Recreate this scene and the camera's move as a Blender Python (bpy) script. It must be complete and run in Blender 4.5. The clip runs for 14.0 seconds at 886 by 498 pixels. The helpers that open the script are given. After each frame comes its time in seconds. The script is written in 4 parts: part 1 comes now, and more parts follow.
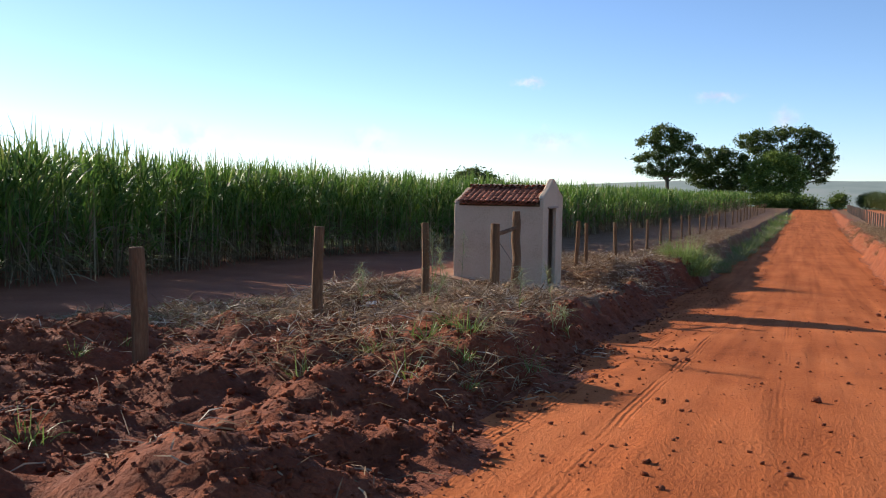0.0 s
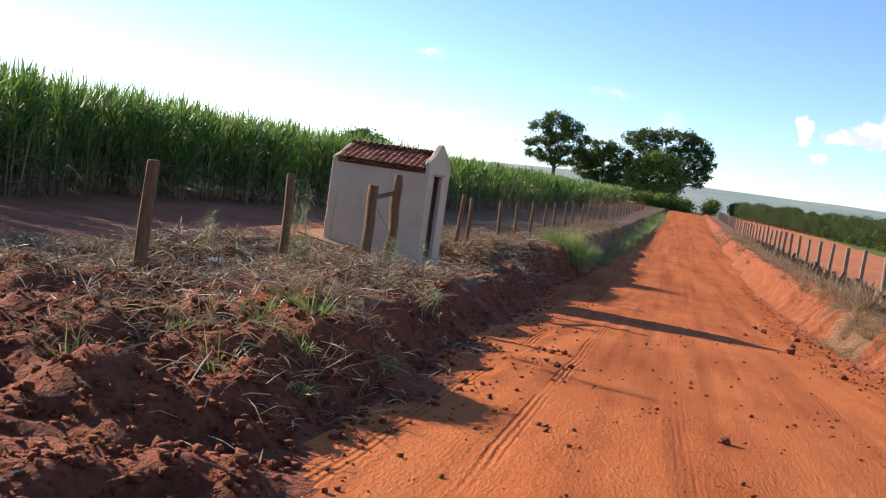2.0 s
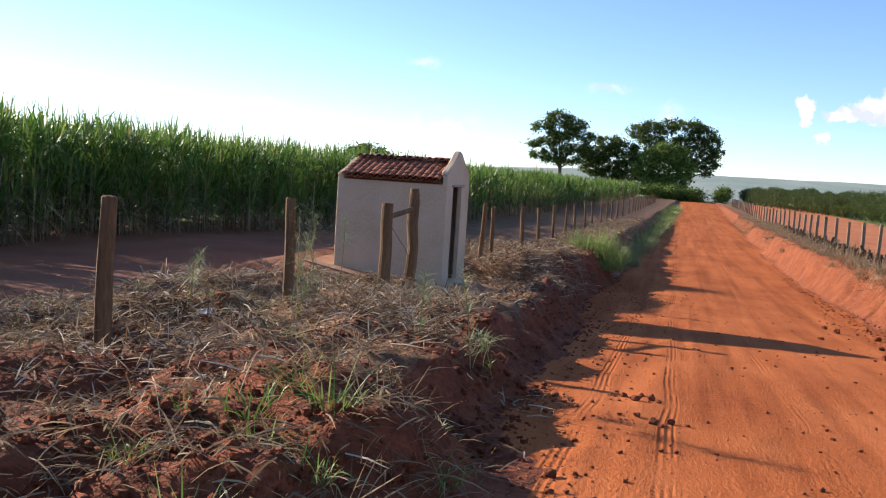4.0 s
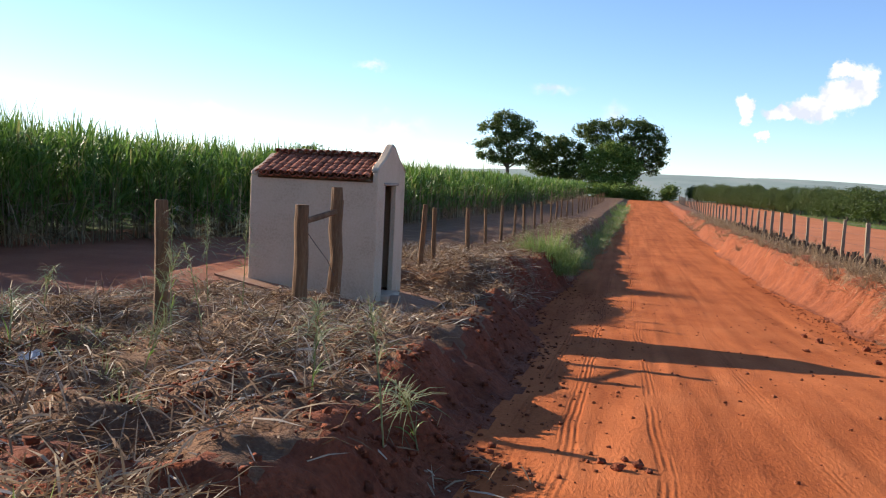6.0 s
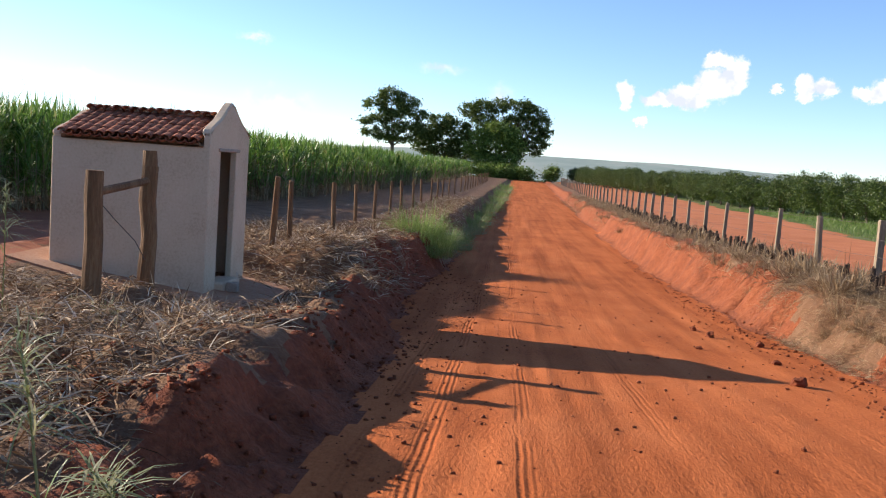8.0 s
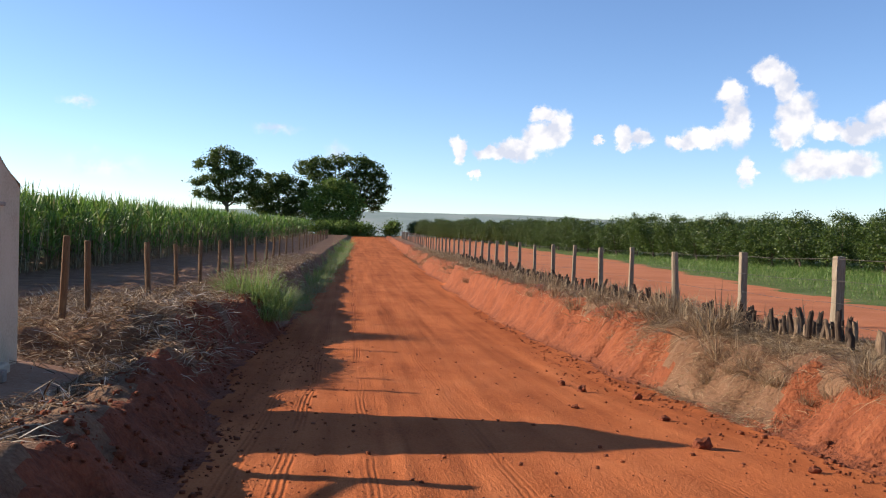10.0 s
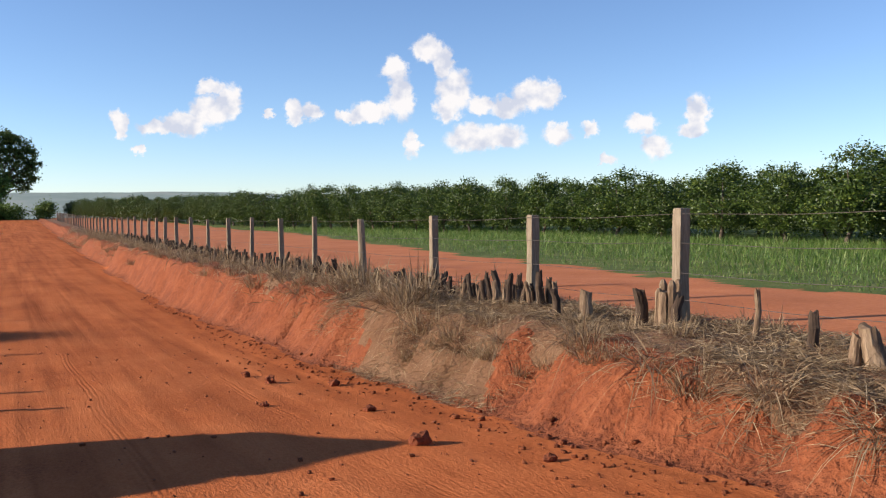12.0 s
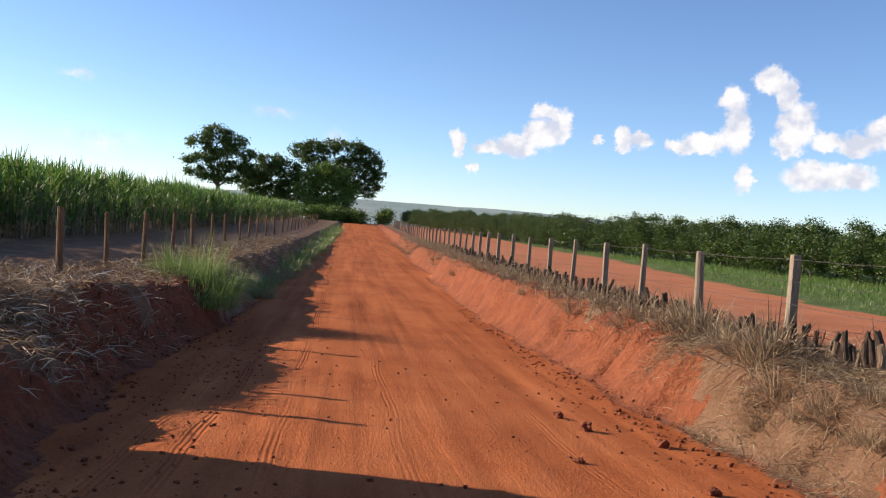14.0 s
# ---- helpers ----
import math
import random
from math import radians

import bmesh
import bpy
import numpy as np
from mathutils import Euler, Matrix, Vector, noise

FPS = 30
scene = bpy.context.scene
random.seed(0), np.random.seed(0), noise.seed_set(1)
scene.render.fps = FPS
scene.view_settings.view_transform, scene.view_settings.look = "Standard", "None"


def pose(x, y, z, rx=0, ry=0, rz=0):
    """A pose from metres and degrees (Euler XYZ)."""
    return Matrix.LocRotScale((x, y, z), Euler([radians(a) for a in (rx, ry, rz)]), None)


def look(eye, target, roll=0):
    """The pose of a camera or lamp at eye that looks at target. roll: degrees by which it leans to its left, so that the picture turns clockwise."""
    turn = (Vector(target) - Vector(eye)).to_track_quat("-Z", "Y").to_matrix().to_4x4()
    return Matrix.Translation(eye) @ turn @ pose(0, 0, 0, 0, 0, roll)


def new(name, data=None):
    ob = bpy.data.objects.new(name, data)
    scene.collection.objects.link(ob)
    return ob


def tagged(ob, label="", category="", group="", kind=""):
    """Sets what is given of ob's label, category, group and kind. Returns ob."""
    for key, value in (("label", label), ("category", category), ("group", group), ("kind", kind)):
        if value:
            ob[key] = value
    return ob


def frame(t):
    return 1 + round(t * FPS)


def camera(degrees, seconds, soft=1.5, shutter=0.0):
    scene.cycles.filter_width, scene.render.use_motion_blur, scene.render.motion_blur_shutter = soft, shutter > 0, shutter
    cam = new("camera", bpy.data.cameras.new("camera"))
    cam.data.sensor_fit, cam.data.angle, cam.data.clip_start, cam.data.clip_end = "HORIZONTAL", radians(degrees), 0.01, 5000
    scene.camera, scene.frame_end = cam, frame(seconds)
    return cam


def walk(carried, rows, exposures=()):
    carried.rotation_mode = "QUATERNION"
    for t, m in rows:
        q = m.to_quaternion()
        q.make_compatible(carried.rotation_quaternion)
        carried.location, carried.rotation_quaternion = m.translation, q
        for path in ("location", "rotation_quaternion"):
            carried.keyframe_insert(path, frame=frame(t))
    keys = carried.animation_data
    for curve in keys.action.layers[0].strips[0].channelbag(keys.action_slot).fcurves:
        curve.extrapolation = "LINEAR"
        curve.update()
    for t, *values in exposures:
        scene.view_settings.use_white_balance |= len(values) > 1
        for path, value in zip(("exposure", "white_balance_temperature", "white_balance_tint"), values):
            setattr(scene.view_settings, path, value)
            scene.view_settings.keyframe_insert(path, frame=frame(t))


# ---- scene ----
cam = camera(53.0, 14.0, 1.15)
PATH = [
    (0, (0.657, -0.433, 2.175), (-0.084, 1.420, 2.042), 0.86),
    (0.5, (0.530, 0.021, 2.166), (-0.075, 1.922, 2.026), 1.48),
    (1, (0.438, 0.534, 2.129), (-0.164, 2.440, 2.048), 4.88),
    (1.5, (0.307, 1.038, 2.076), (-0.317, 2.929, 1.883), 7.97),
    (2, (0.163, 1.535, 2.058), (-0.317, 3.468, 1.869), 8.21),
    (4.5, (-0.948, 4.476, 2.009), (-1.445, 6.406, 1.843), 2.85),
    (5, (-1.042, 5.128, 1.988), (-1.513, 7.070, 1.894), 2.71),
    (5.5, (-1.138, 5.785, 1.957), (-1.541, 7.737, 1.794), 5.29),
    (6, (-1.126, 6.457, 1.920), (-1.520, 8.411, 1.760), 2.80),
    (6.5, (-1.109, 7.097, 1.879), (-1.452, 9.057, 1.674), 4.94),
    (7, (-1.057, 7.741, 1.849), (-1.198, 9.726, 1.648), 2.31),
    (7.5, (-1.024, 8.341, 1.831), (-1.172, 10.325, 1.622), 3.88),
    (10, (-0.939, 11.233, 1.587), (-0.730, 13.222, 1.538), 1.62),
    (10.5, (-0.930, 11.750, 1.553), (-0.358, 13.664, 1.443), 1.76),
    (11, (-0.804, 12.233, 1.518), (-0.048, 14.084, 1.457), -1.88),
    (11.5, (-0.667, 12.731, 1.482), (0.114, 14.571, 1.406), 0.01),
    (12, (-0.494, 13.159, 1.460), (0.402, 14.944, 1.361), -0.38),
    (12.5, (-0.290, 13.605, 1.451), (0.531, 15.426, 1.352), 1.04),
    (13, (-0.214, 14.065, 1.428), (0.498, 15.929, 1.294), 2.65),
    (13.5, (-0.137, 14.516, 1.419), (0.297, 16.467, 1.341), 1.05),
    (14, (-0.181, 14.990, 1.371), (0.042, 16.976, 1.305), 4.54),
]
EXPOSURE = 0.85
walk(cam, [(t, look(eye, target, roll)) for t, eye, target, roll in PATH],
     exposures=[(t, EXPOSURE + e, 6400, 12) for t, e in ((0.0, -0.1), (1.0, 0.06), (2.0, 0.28), (4.5, 0.2), (6.0, 0.18), (7.5, 0.24), (10.0, 0.0), (12.5, -0.14), (14.0, -0.08))])

# ---- light: low afternoon sun over the cane, clear sky ----
SUN_WAY = Vector((8.4, -2.9, -3.2)).normalized()
SUN_EL = math.asin(-SUN_WAY.z)
SUN_AZ = math.atan2(-SUN_WAY.x, -SUN_WAY.y)
world = bpy.data.worlds.new("sky")
scene.world = world
world.use_nodes = True
wn = world.node_tree.nodes
sky = wn.new("ShaderNodeTexSky")
sky.sky_type = "NISHITA"
sky.sun_disc = False
sky.sun_elevation = SUN_EL
sky.sun_rotation = SUN_AZ
sky.air_density, sky.dust_density, sky.ozone_density = 0.9, 0.25, 3.0
sky.altitude = 1500
wn["Background"].inputs["Strength"].default_value = 0.105
tint = wn.new("ShaderNodeMix")
tint.data_type, tint.blend_type = "RGBA", "MULTIPLY"
tint.inputs[0].default_value = 1.0
tint.inputs[7].default_value = (0.98, 0.985, 1.03, 1)
world.node_tree.links.new(sky.outputs[0], tint.inputs[6])
world.node_tree.links.new(tint.outputs[2], wn["Background"].inputs["Color"])
sun_data = bpy.data.lights.new("sun", "SUN")
sun_data.energy, sun_data.angle, sun_data.color = 4.8, radians(0.55), (1.0, 0.88, 0.72)
sun = new("sun", sun_data)
sun.rotation_mode = "QUATERNION"
sun.rotation_quaternion = SUN_WAY.to_track_quat("-Z", "Y")
sun.location = (-40, 30, 30)

rng = np.random.default_rng(7)


# ---- materials ----
def ramp(nt, stops):
    r = nt.nodes.new("ShaderNodeValToRGB")
    el = r.color_ramp.elements
    while len(el) < len(stops):
        el.new(0.5)
    for e, (p, c) in zip(el, stops):
        e.position, e.color = p, (*c, 1)
    return r


def surface(name, stops, scale=3.0, fine=40.0, rough=0.9, bump=0.4, dist=0.02, stretch=(1, 1, 1), mix=0.45, spec=0.2):
    """Two scales of noise between the colours of stops, with fine relief."""
    m = bpy.data.materials.new(name)
    m.use_nodes = True
    nt = m.node_tree
    b = nt.nodes["Principled BSDF"]
    b.inputs["Roughness"].default_value = rough
    b.inputs["Specular IOR Level"].default_value = spec
    co = nt.nodes.new("ShaderNodeTexCoord")
    mp = nt.nodes.new("ShaderNodeMapping")
    mp.inputs["Scale"].default_value = stretch
    nt.links.new(co.outputs["Object"], mp.inputs["Vector"])
    n1, n2 = nt.nodes.new("ShaderNodeTexNoise"), nt.nodes.new("ShaderNodeTexNoise")
    for n, s, d in ((n1, scale, 6), (n2, fine, 5)):
        n.inputs["Scale"].default_value, n.inputs["Detail"].default_value, n.inputs["Roughness"].default_value = s, d, 0.62
        nt.links.new(mp.outputs[0], n.inputs["Vector"])
    mx = nt.nodes.new("ShaderNodeMix")
    mx.inputs[0].default_value = mix
    nt.links.new(n1.outputs["Fac"], mx.inputs[2])
    nt.links.new(n2.outputs["Fac"], mx.inputs[3])
    r = ramp(nt, stops)
    nt.links.new(mx.outputs[0], r.inputs[0])
    nt.links.new(r.outputs[0], b.inputs["Base Color"])
    bp = nt.nodes.new("ShaderNodeBump")
    bp.inputs["Strength"].default_value, bp.inputs["Distance"].default_value = bump, dist
    nt.links.new(n2.outputs["Fac"], bp.inputs["Height"])
    nt.links.new(bp.outputs[0], b.inputs["Normal"])
    return m


def blades(name, stops, through_light=0.35, rough=0.5, spec=0.35, object_random=False):
    """Leaf matter: a colour for each blade, light shining through it."""
    m = bpy.data.materials.new(name)
    m.use_nodes = True
    nt = m.node_tree
    b = nt.nodes["Principled BSDF"]
    b.inputs["Roughness"].default_value, b.inputs["Specular IOR Level"].default_value = rough, spec
    if object_random:
        g, key = nt.nodes.new("ShaderNodeObjectInfo"), "Random"
    else:
        g, key = nt.nodes.new("ShaderNodeNewGeometry"), "Random Per Island"
    r = ramp(nt, stops)
    nt.links.new(g.outputs[key], r.inputs[0])
    nt.links.new(r.outputs[0], b.inputs["Base Color"])
    tr = nt.nodes.new("ShaderNodeBsdfTranslucent")
    nt.links.new(r.outputs[0], tr.inputs["Color"])
    ms = nt.nodes.new("ShaderNodeMixShader")
    ms.inputs[0].default_value = through_light
    nt.links.new(b.outputs[0], ms.inputs[1])
    nt.links.new(tr.outputs[0], ms.inputs[2])
    nt.links.new(ms.outputs[0], nt.nodes["Material Output"].inputs["Surface"])
    return m


M_ROAD = surface("packed_red_earth", [(0.30, (0.26, 0.067, 0.023)), (0.47, (0.43, 0.122, 0.039)), (0.68, (0.53, 0.172, 0.062))], 0.9, 34, 0.95, 0.7, 0.02, (1.0, 0.45, 1.0), 0.45, 0.05)
def add_ruts(m):
    """Long streaks of tyre wear along the road, darker and lower than the rest."""
    nt = m.node_tree
    N, L = nt.nodes.new, nt.links.new
    b = nt.nodes["Principled BSDF"]
    col = b.inputs["Base Color"].links[0].from_socket
    bp = b.inputs["Normal"].links[0].from_node
    co = N("ShaderNodeTexCoord")
    xyz = N("ShaderNodeSeparateXYZ")
    L(co.outputs["Object"], xyz.inputs[0])

    def calc(op, a, b=None, c=None):
        n = N("ShaderNodeMath")
        n.operation = op
        for k, v in enumerate((a, b, c)):
            if isinstance(v, (int, float)):
                n.inputs[k].default_value = v
            elif v is not None:
                L(v, n.inputs[k])
        return n.outputs[0]

    def streak(stretch_xyz, distort):
        mp, n = N("ShaderNodeMapping"), N("ShaderNodeTexNoise")
        mp.inputs["Scale"].default_value = stretch_xyz
        n.inputs["Scale"].default_value, n.inputs["Detail"].default_value, n.inputs["Distortion"].default_value = 1.0, 4, distort
        L(co.outputs["Object"], mp.inputs["Vector"])
        L(mp.outputs[0], n.inputs["Vector"])
        return n.outputs["Fac"]

    sway = calc("MULTIPLY_ADD", streak((0.0, 0.16, 0.0), 0.0), 0.3, -0.15)
    x = calc("ADD", xyz.outputs["X"], sway)
    patch = streak((0.8, 0.35, 1.0), 0.6)
    grooves = None
    for centre, half, deep in ((-0.72, 0.09, 1.0), (-1.5, 0.10, 0.9), (-1.95, 0.09, 0.6), (0.55, 0.08, 0.35), (2.35, 0.09, 0.3)):
        inside = calc("SUBTRACT", 1.0, calc("DIVIDE", calc("ABSOLUTE", calc("SUBTRACT", x, centre)), half))
        inside = calc("MULTIPLY", calc("MINIMUM", calc("MAXIMUM", calc("MULTIPLY", inside, 4.0), 0.0), 1.0), deep)
        grooves = inside if grooves is None else calc("MAXIMUM", grooves, inside)
    lines = calc("MULTIPLY_ADD", calc("SINE", calc("MULTIPLY", x, 105.0)), 0.5, 0.5)
    tread = calc("MULTIPLY_ADD", calc("SINE", calc("MULTIPLY_ADD", xyz.outputs["Y"], 70.0, calc("MULTIPLY", x, 40.0))), 0.25, 0.5)
    worn = calc("MULTIPLY", grooves, calc("MINIMUM", calc("MAXIMUM", calc("MULTIPLY_ADD", patch, 5.0, -2.0), 0.0), 1.0))
    groove = calc("MULTIPLY", worn, calc("MULTIPLY", lines, calc("ADD", tread, 0.4)))
    long_wear = streak((3.2, 0.09, 1.0), 0.5)
    broad = streak((1.1, 0.05, 1.0), 0.8)
    tone = ramp(nt, [(0.32, (0.80, 0.77, 0.75)), (0.5, (1.0, 1.0, 1.0)), (0.68, (1.10, 1.10, 1.10))])
    L(long_wear, tone.inputs[0])
    wide = ramp(nt, [(0.34, (0.80, 0.77, 0.75)), (0.55, (1.0, 1.0, 1.0)), (0.7, (1.12, 1.14, 1.15))])
    L(broad, wide.inputs[0])
    dark = ramp(nt, [(0.0, (1.0, 1.0, 1.0)), (0.8, (0.66, 0.61, 0.59))])
    L(groove, dark.inputs[0])
    last = col
    for r in (tone, wide, dark):
        mx = N("ShaderNodeMix")
        mx.data_type, mx.blend_type = "RGBA", "MULTIPLY"
        mx.inputs[0].default_value = 0.9
        L(last, mx.inputs[6])
        L(r.outputs[0], mx.inputs[7])
        last = mx.outputs[2]
    L(last, b.inputs["Base Color"])
    b2 = N("ShaderNodeBump")
    b2.inputs["Strength"].default_value, b2.inputs["Distance"].default_value = 0.7, 0.03
    L(calc("SUBTRACT", calc("MULTIPLY", long_wear, 0.8), calc("MULTIPLY", groove, 0.5)), b2.inputs["Height"])
    L(bp.outputs[0], b2.inputs["Normal"])
    L(b2.outputs[0], b.inputs["Normal"])


add_ruts(M_ROAD)
M_SOIL = surface("loose_red_soil", [(0.3, (0.082, 0.023, 0.011)), (0.5, (0.20, 0.056, 0.024)), (0.72, (0.33, 0.102, 0.046))], 2.2, 17, 0.95, 0.9, 0.06)
M_CUT = surface("cut_bank_earth", [(0.3, (0.12, 0.036, 0.018)), (0.5, (0.25, 0.073, 0.029)), (0.7, (0.35, 0.118, 0.050))], 1.6, 12, 0.95, 1.0, 0.10)
M_TRASH = surface("straw_strewn_earth", [(0.3, (0.10, 0.046, 0.024)), (0.5, (0.20, 0.105, 0.056)), (0.68, (0.32, 0.195, 0.115))], 1.3, 30, 0.95, 0.9, 0.05)
M_TRACK = surface("field_track_earth", [(0.3, (0.19, 0.066, 0.034)), (0.5, (0.27, 0.098, 0.049)), (0.7, (0.36, 0.15, 0.08))], 0.6, 18, 0.95, 0.5, 0.03)
M_TRACK_R = surface("orchard_track_earth", [(0.3, (0.32, 0.10, 0.037)), (0.5, (0.45, 0.15, 0.058)), (0.7, (0.55, 0.215, 0.095))], 0.5, 14, 0.95, 0.5, 0.03)
M_TURF = surface("short_green_turf", [(0.3, (0.055, 0.075, 0.016)), (0.5, (0.10, 0.135, 0.028)), (0.68, (0.20, 0.18, 0.07))], 0.7, 14, 0.95, 0.8, 0.06)
M_FAR = surface("far_fields", [(0.3, (0.07, 0.11, 0.05)), (0.5, (0.12, 0.17, 0.075)), (0.7, (0.20, 0.20, 0.11))], 0.006, 0.03, 1.0, 0.0, 0.1, (1, 0.35, 1))
M_CANE = blades("cane_leaf", [(0.0, (0.055, 0.115, 0.018)), (0.5, (0.10, 0.19, 0.03)), (0.9, (0.17, 0.26, 0.055)), (1.0, (0.26, 0.24, 0.09))], 0.42)
M_CANE_DRY = blades("dry_cane_leaf", [(0.0, (0.10, 0.075, 0.04)), (0.6, (0.22, 0.17, 0.10)), (1.0, (0.36, 0.30, 0.19))], 0.25, 0.8, 0.1)
M_STRAW = blades("dry_straw", [(0.0, (0.09, 0.048, 0.026)), (0.5, (0.29, 0.185, 0.105)), (0.85, (0.48, 0.36, 0.235)), (1.0, (0.68, 0.58, 0.45))], 0.12, 0.8, 0.1)
M_GRASS = blades("green_grass", [(0.0, (0.075, 0.14, 0.025)), (0.6, (0.14, 0.23, 0.045)), (1.0, (0.26, 0.30, 0.10))], 0.4)
M_PALE = blades("pale_weed", [(0.0, (0.17, 0.20, 0.08)), (0.6, (0.27, 0.29, 0.13)), (1.0, (0.40, 0.37, 0.21))], 0.35)
M_BUSH = blades("soft_green_grass", [(0.0, (0.13, 0.19, 0.045)), (0.6, (0.22, 0.30, 0.075)), (1.0, (0.34, 0.40, 0.14))], 0.4)
M_DRYTUFT = blades("dry_grass", [(0.0, (0.16, 0.10, 0.057)), (0.6, (0.31, 0.213, 0.122)), (1.0, (0.48, 0.365, 0.225))], 0.25, 0.8, 0.1)
M_CITRUS = blades("citrus_leaf", [(0.0, (0.026, 0.048, 0.008)), (0.6, (0.058, 0.095, 0.014)), (0.93, (0.115, 0.16, 0.025)), (1.0, (0.20, 0.23, 0.045))], 0.22, 0.45, 0.35)
M_TREE = blades("broad_leaf", [(0.0, (0.045, 0.070, 0.018)), (0.6, (0.092, 0.13, 0.034)), (1.0, (0.16, 0.20, 0.055))], 0.35, 0.55, 0.25)
M_BARK = surface("grey_brown_bark", [(0.3, (0.06, 0.045, 0.032)), (0.6, (0.15, 0.115, 0.085)), (0.8, (0.24, 0.20, 0.15))], 3, 26, 0.95, 0.9, 0.04, (1, 1, 0.25))
M_POST = surface("weathered_timber", [(0.3, (0.075, 0.040, 0.021)), (0.5, (0.165, 0.088, 0.043)), (0.7, (0.28, 0.17, 0.09))], 5, 55, 0.85, 0.7, 0.015, (1, 1, 0.12))
M_POST_R = surface("silvered_timber", [(0.3, (0.115, 0.085, 0.056)), (0.5, (0.24, 0.185, 0.125)), (0.7, (0.38, 0.31, 0.225))], 5, 55, 0.85, 0.7, 0.015, (1, 1, 0.12))
M_STUMP = surface("cut_stump_wood", [(0.3, (0.055, 0.036, 0.024)), (0.5, (0.20, 0.13, 0.08)), (0.72, (0.46, 0.34, 0.22))], 7, 40, 0.9, 0.9, 0.02, (1, 1, 0.2))
M_CHAR = surface("charred_stump_wood", [(0.3, (0.022, 0.016, 0.012)), (0.5, (0.07, 0.046, 0.032)), (0.75, (0.20, 0.14, 0.09))], 7, 40, 0.95, 0.9, 0.02, (1, 1, 0.2))
M_LIME = surface("limewashed_plaster", [(0.28, (0.40, 0.29, 0.19)), (0.48, (0.56, 0.425, 0.295)), (0.72, (0.64, 0.505, 0.365))], 1.4, 24, 0.9, 0.25, 0.01)
M_LINTEL = surface("stained_lintel", [(0.3, (0.22, 0.16, 0.12)), (0.55, (0.36, 0.29, 0.23)), (0.75, (0.48, 0.41, 0.34))], 3, 30, 0.9, 0.4, 0.01)
M_SLAB = surface("earth_stained_cement", [(0.3, (0.22, 0.105, 0.058)), (0.5, (0.36, 0.19, 0.11)), (0.72, (0.46, 0.29, 0.19))], 1.1, 26, 0.9, 0.4, 0.012)
M_WIRE = surface("rusty_wire", [(0.3, (0.05, 0.038, 0.03)), (0.6, (0.11, 0.09, 0.08))], 20, 80, 0.6, 0.1, 0.002)
M_DARK = surface("dim_plaster", [(0.3, (0.12, 0.10, 0.085)), (0.6, (0.22, 0.19, 0.16))], 2, 20, 0.95, 0.2, 0.01)


def tile_material():
    m = surface("fired_clay", [(0.28, (0.11, 0.045, 0.032)), (0.5, (0.34, 0.125, 0.072)), (0.72, (0.50, 0.22, 0.135))], 4, 34, 0.85, 0.5, 0.008)
    nt = m.node_tree
    b = nt.nodes["Principled BSDF"]
    src = b.inputs["Base Color"].links[0].from_socket
    info = nt.nodes.new("ShaderNodeObjectInfo")
    rr = ramp(nt, [(0.0, (0.55, 0.5, 0.5)), (0.6, (1, 1, 1)), (1.0, (1.3, 1.2, 1.1))])
    nt.links.new(info.outputs["Random"], rr.inputs[0])
    mx = nt.nodes.new("ShaderNodeMix")
    mx.data_type, mx.blend_type = "RGBA", "MULTIPLY"
    mx.inputs[0].default_value = 1.0
    nt.links.new(src, mx.inputs[6])
    nt.links.new(rr.outputs[0], mx.inputs[7])
    nt.links.new(mx.outputs[2], b.inputs["Base Color"])
    return m


M_TILE = tile_material()


# ---- mesh helpers ----
def mesh_np(name, verts, quads, mat, smooth=False):
    """A mesh from arrays of corners and four-sided faces."""
    verts, quads = np.asarray(verts, np.float32).reshape(-1, 3), np.asarray(quads, np.int32).reshape(-1, 4)
    me = bpy.data.meshes.new(name)
    me.vertices.add(len(verts))
    me.vertices.foreach_set("co", verts.ravel())
    me.loops.add(quads.size)
    me.loops.foreach_set("vertex_index", quads.ravel())
    me.polygons.add(len(quads))
    me.polygons.foreach_set("loop_start", np.arange(0, quads.size, 4, dtype=np.int32))
    me.polygons.foreach_set("use_smooth", np.full(len(quads), smooth))
    for m in mat if isinstance(mat, (list, tuple)) else [mat]:
        me.materials.append(m)
    me.update(calc_edges=True)
    return me


def from_bm(name, bm, mat, smooth=False):
    me = bpy.data.meshes.new(name)
    bm.normal_update()
    bm.to_mesh(me)
    bm.free()
    me.materials.append(mat)
    for p in me.polygons:
        p.use_smooth = smooth
    return me


def part(name, data, parent, label="", at=None):
    ob = new(name, data)
    ob.parent = parent
    if at is not None:
        ob.matrix_basis = at
    return tagged(ob, label)


def empty(name, at=None):
    ob = new(name)
    ob.empty_display_size = 0.2
    if at is not None:
        ob.matrix_basis = at
    return ob


def box_bm(x0, y0, z0, x1, y1, z1, bevel=0.0, bm=None):
    bm = bm or bmesh.new()
    made = bmesh.ops.create_cube(bm, size=1, matrix=Matrix.Translation(((x0 + x1) / 2, (y0 + y1) / 2, (z0 + z1) / 2)) @ Matrix.Diagonal((x1 - x0, y1 - y0, z1 - z0, 1)))
    if bevel:
        edges = list({e for v in made["verts"] for e in v.link_edges})
        bmesh.ops.bevel(bm, geom=edges, offset=bevel, segments=2, affect="EDGES")
    return bm


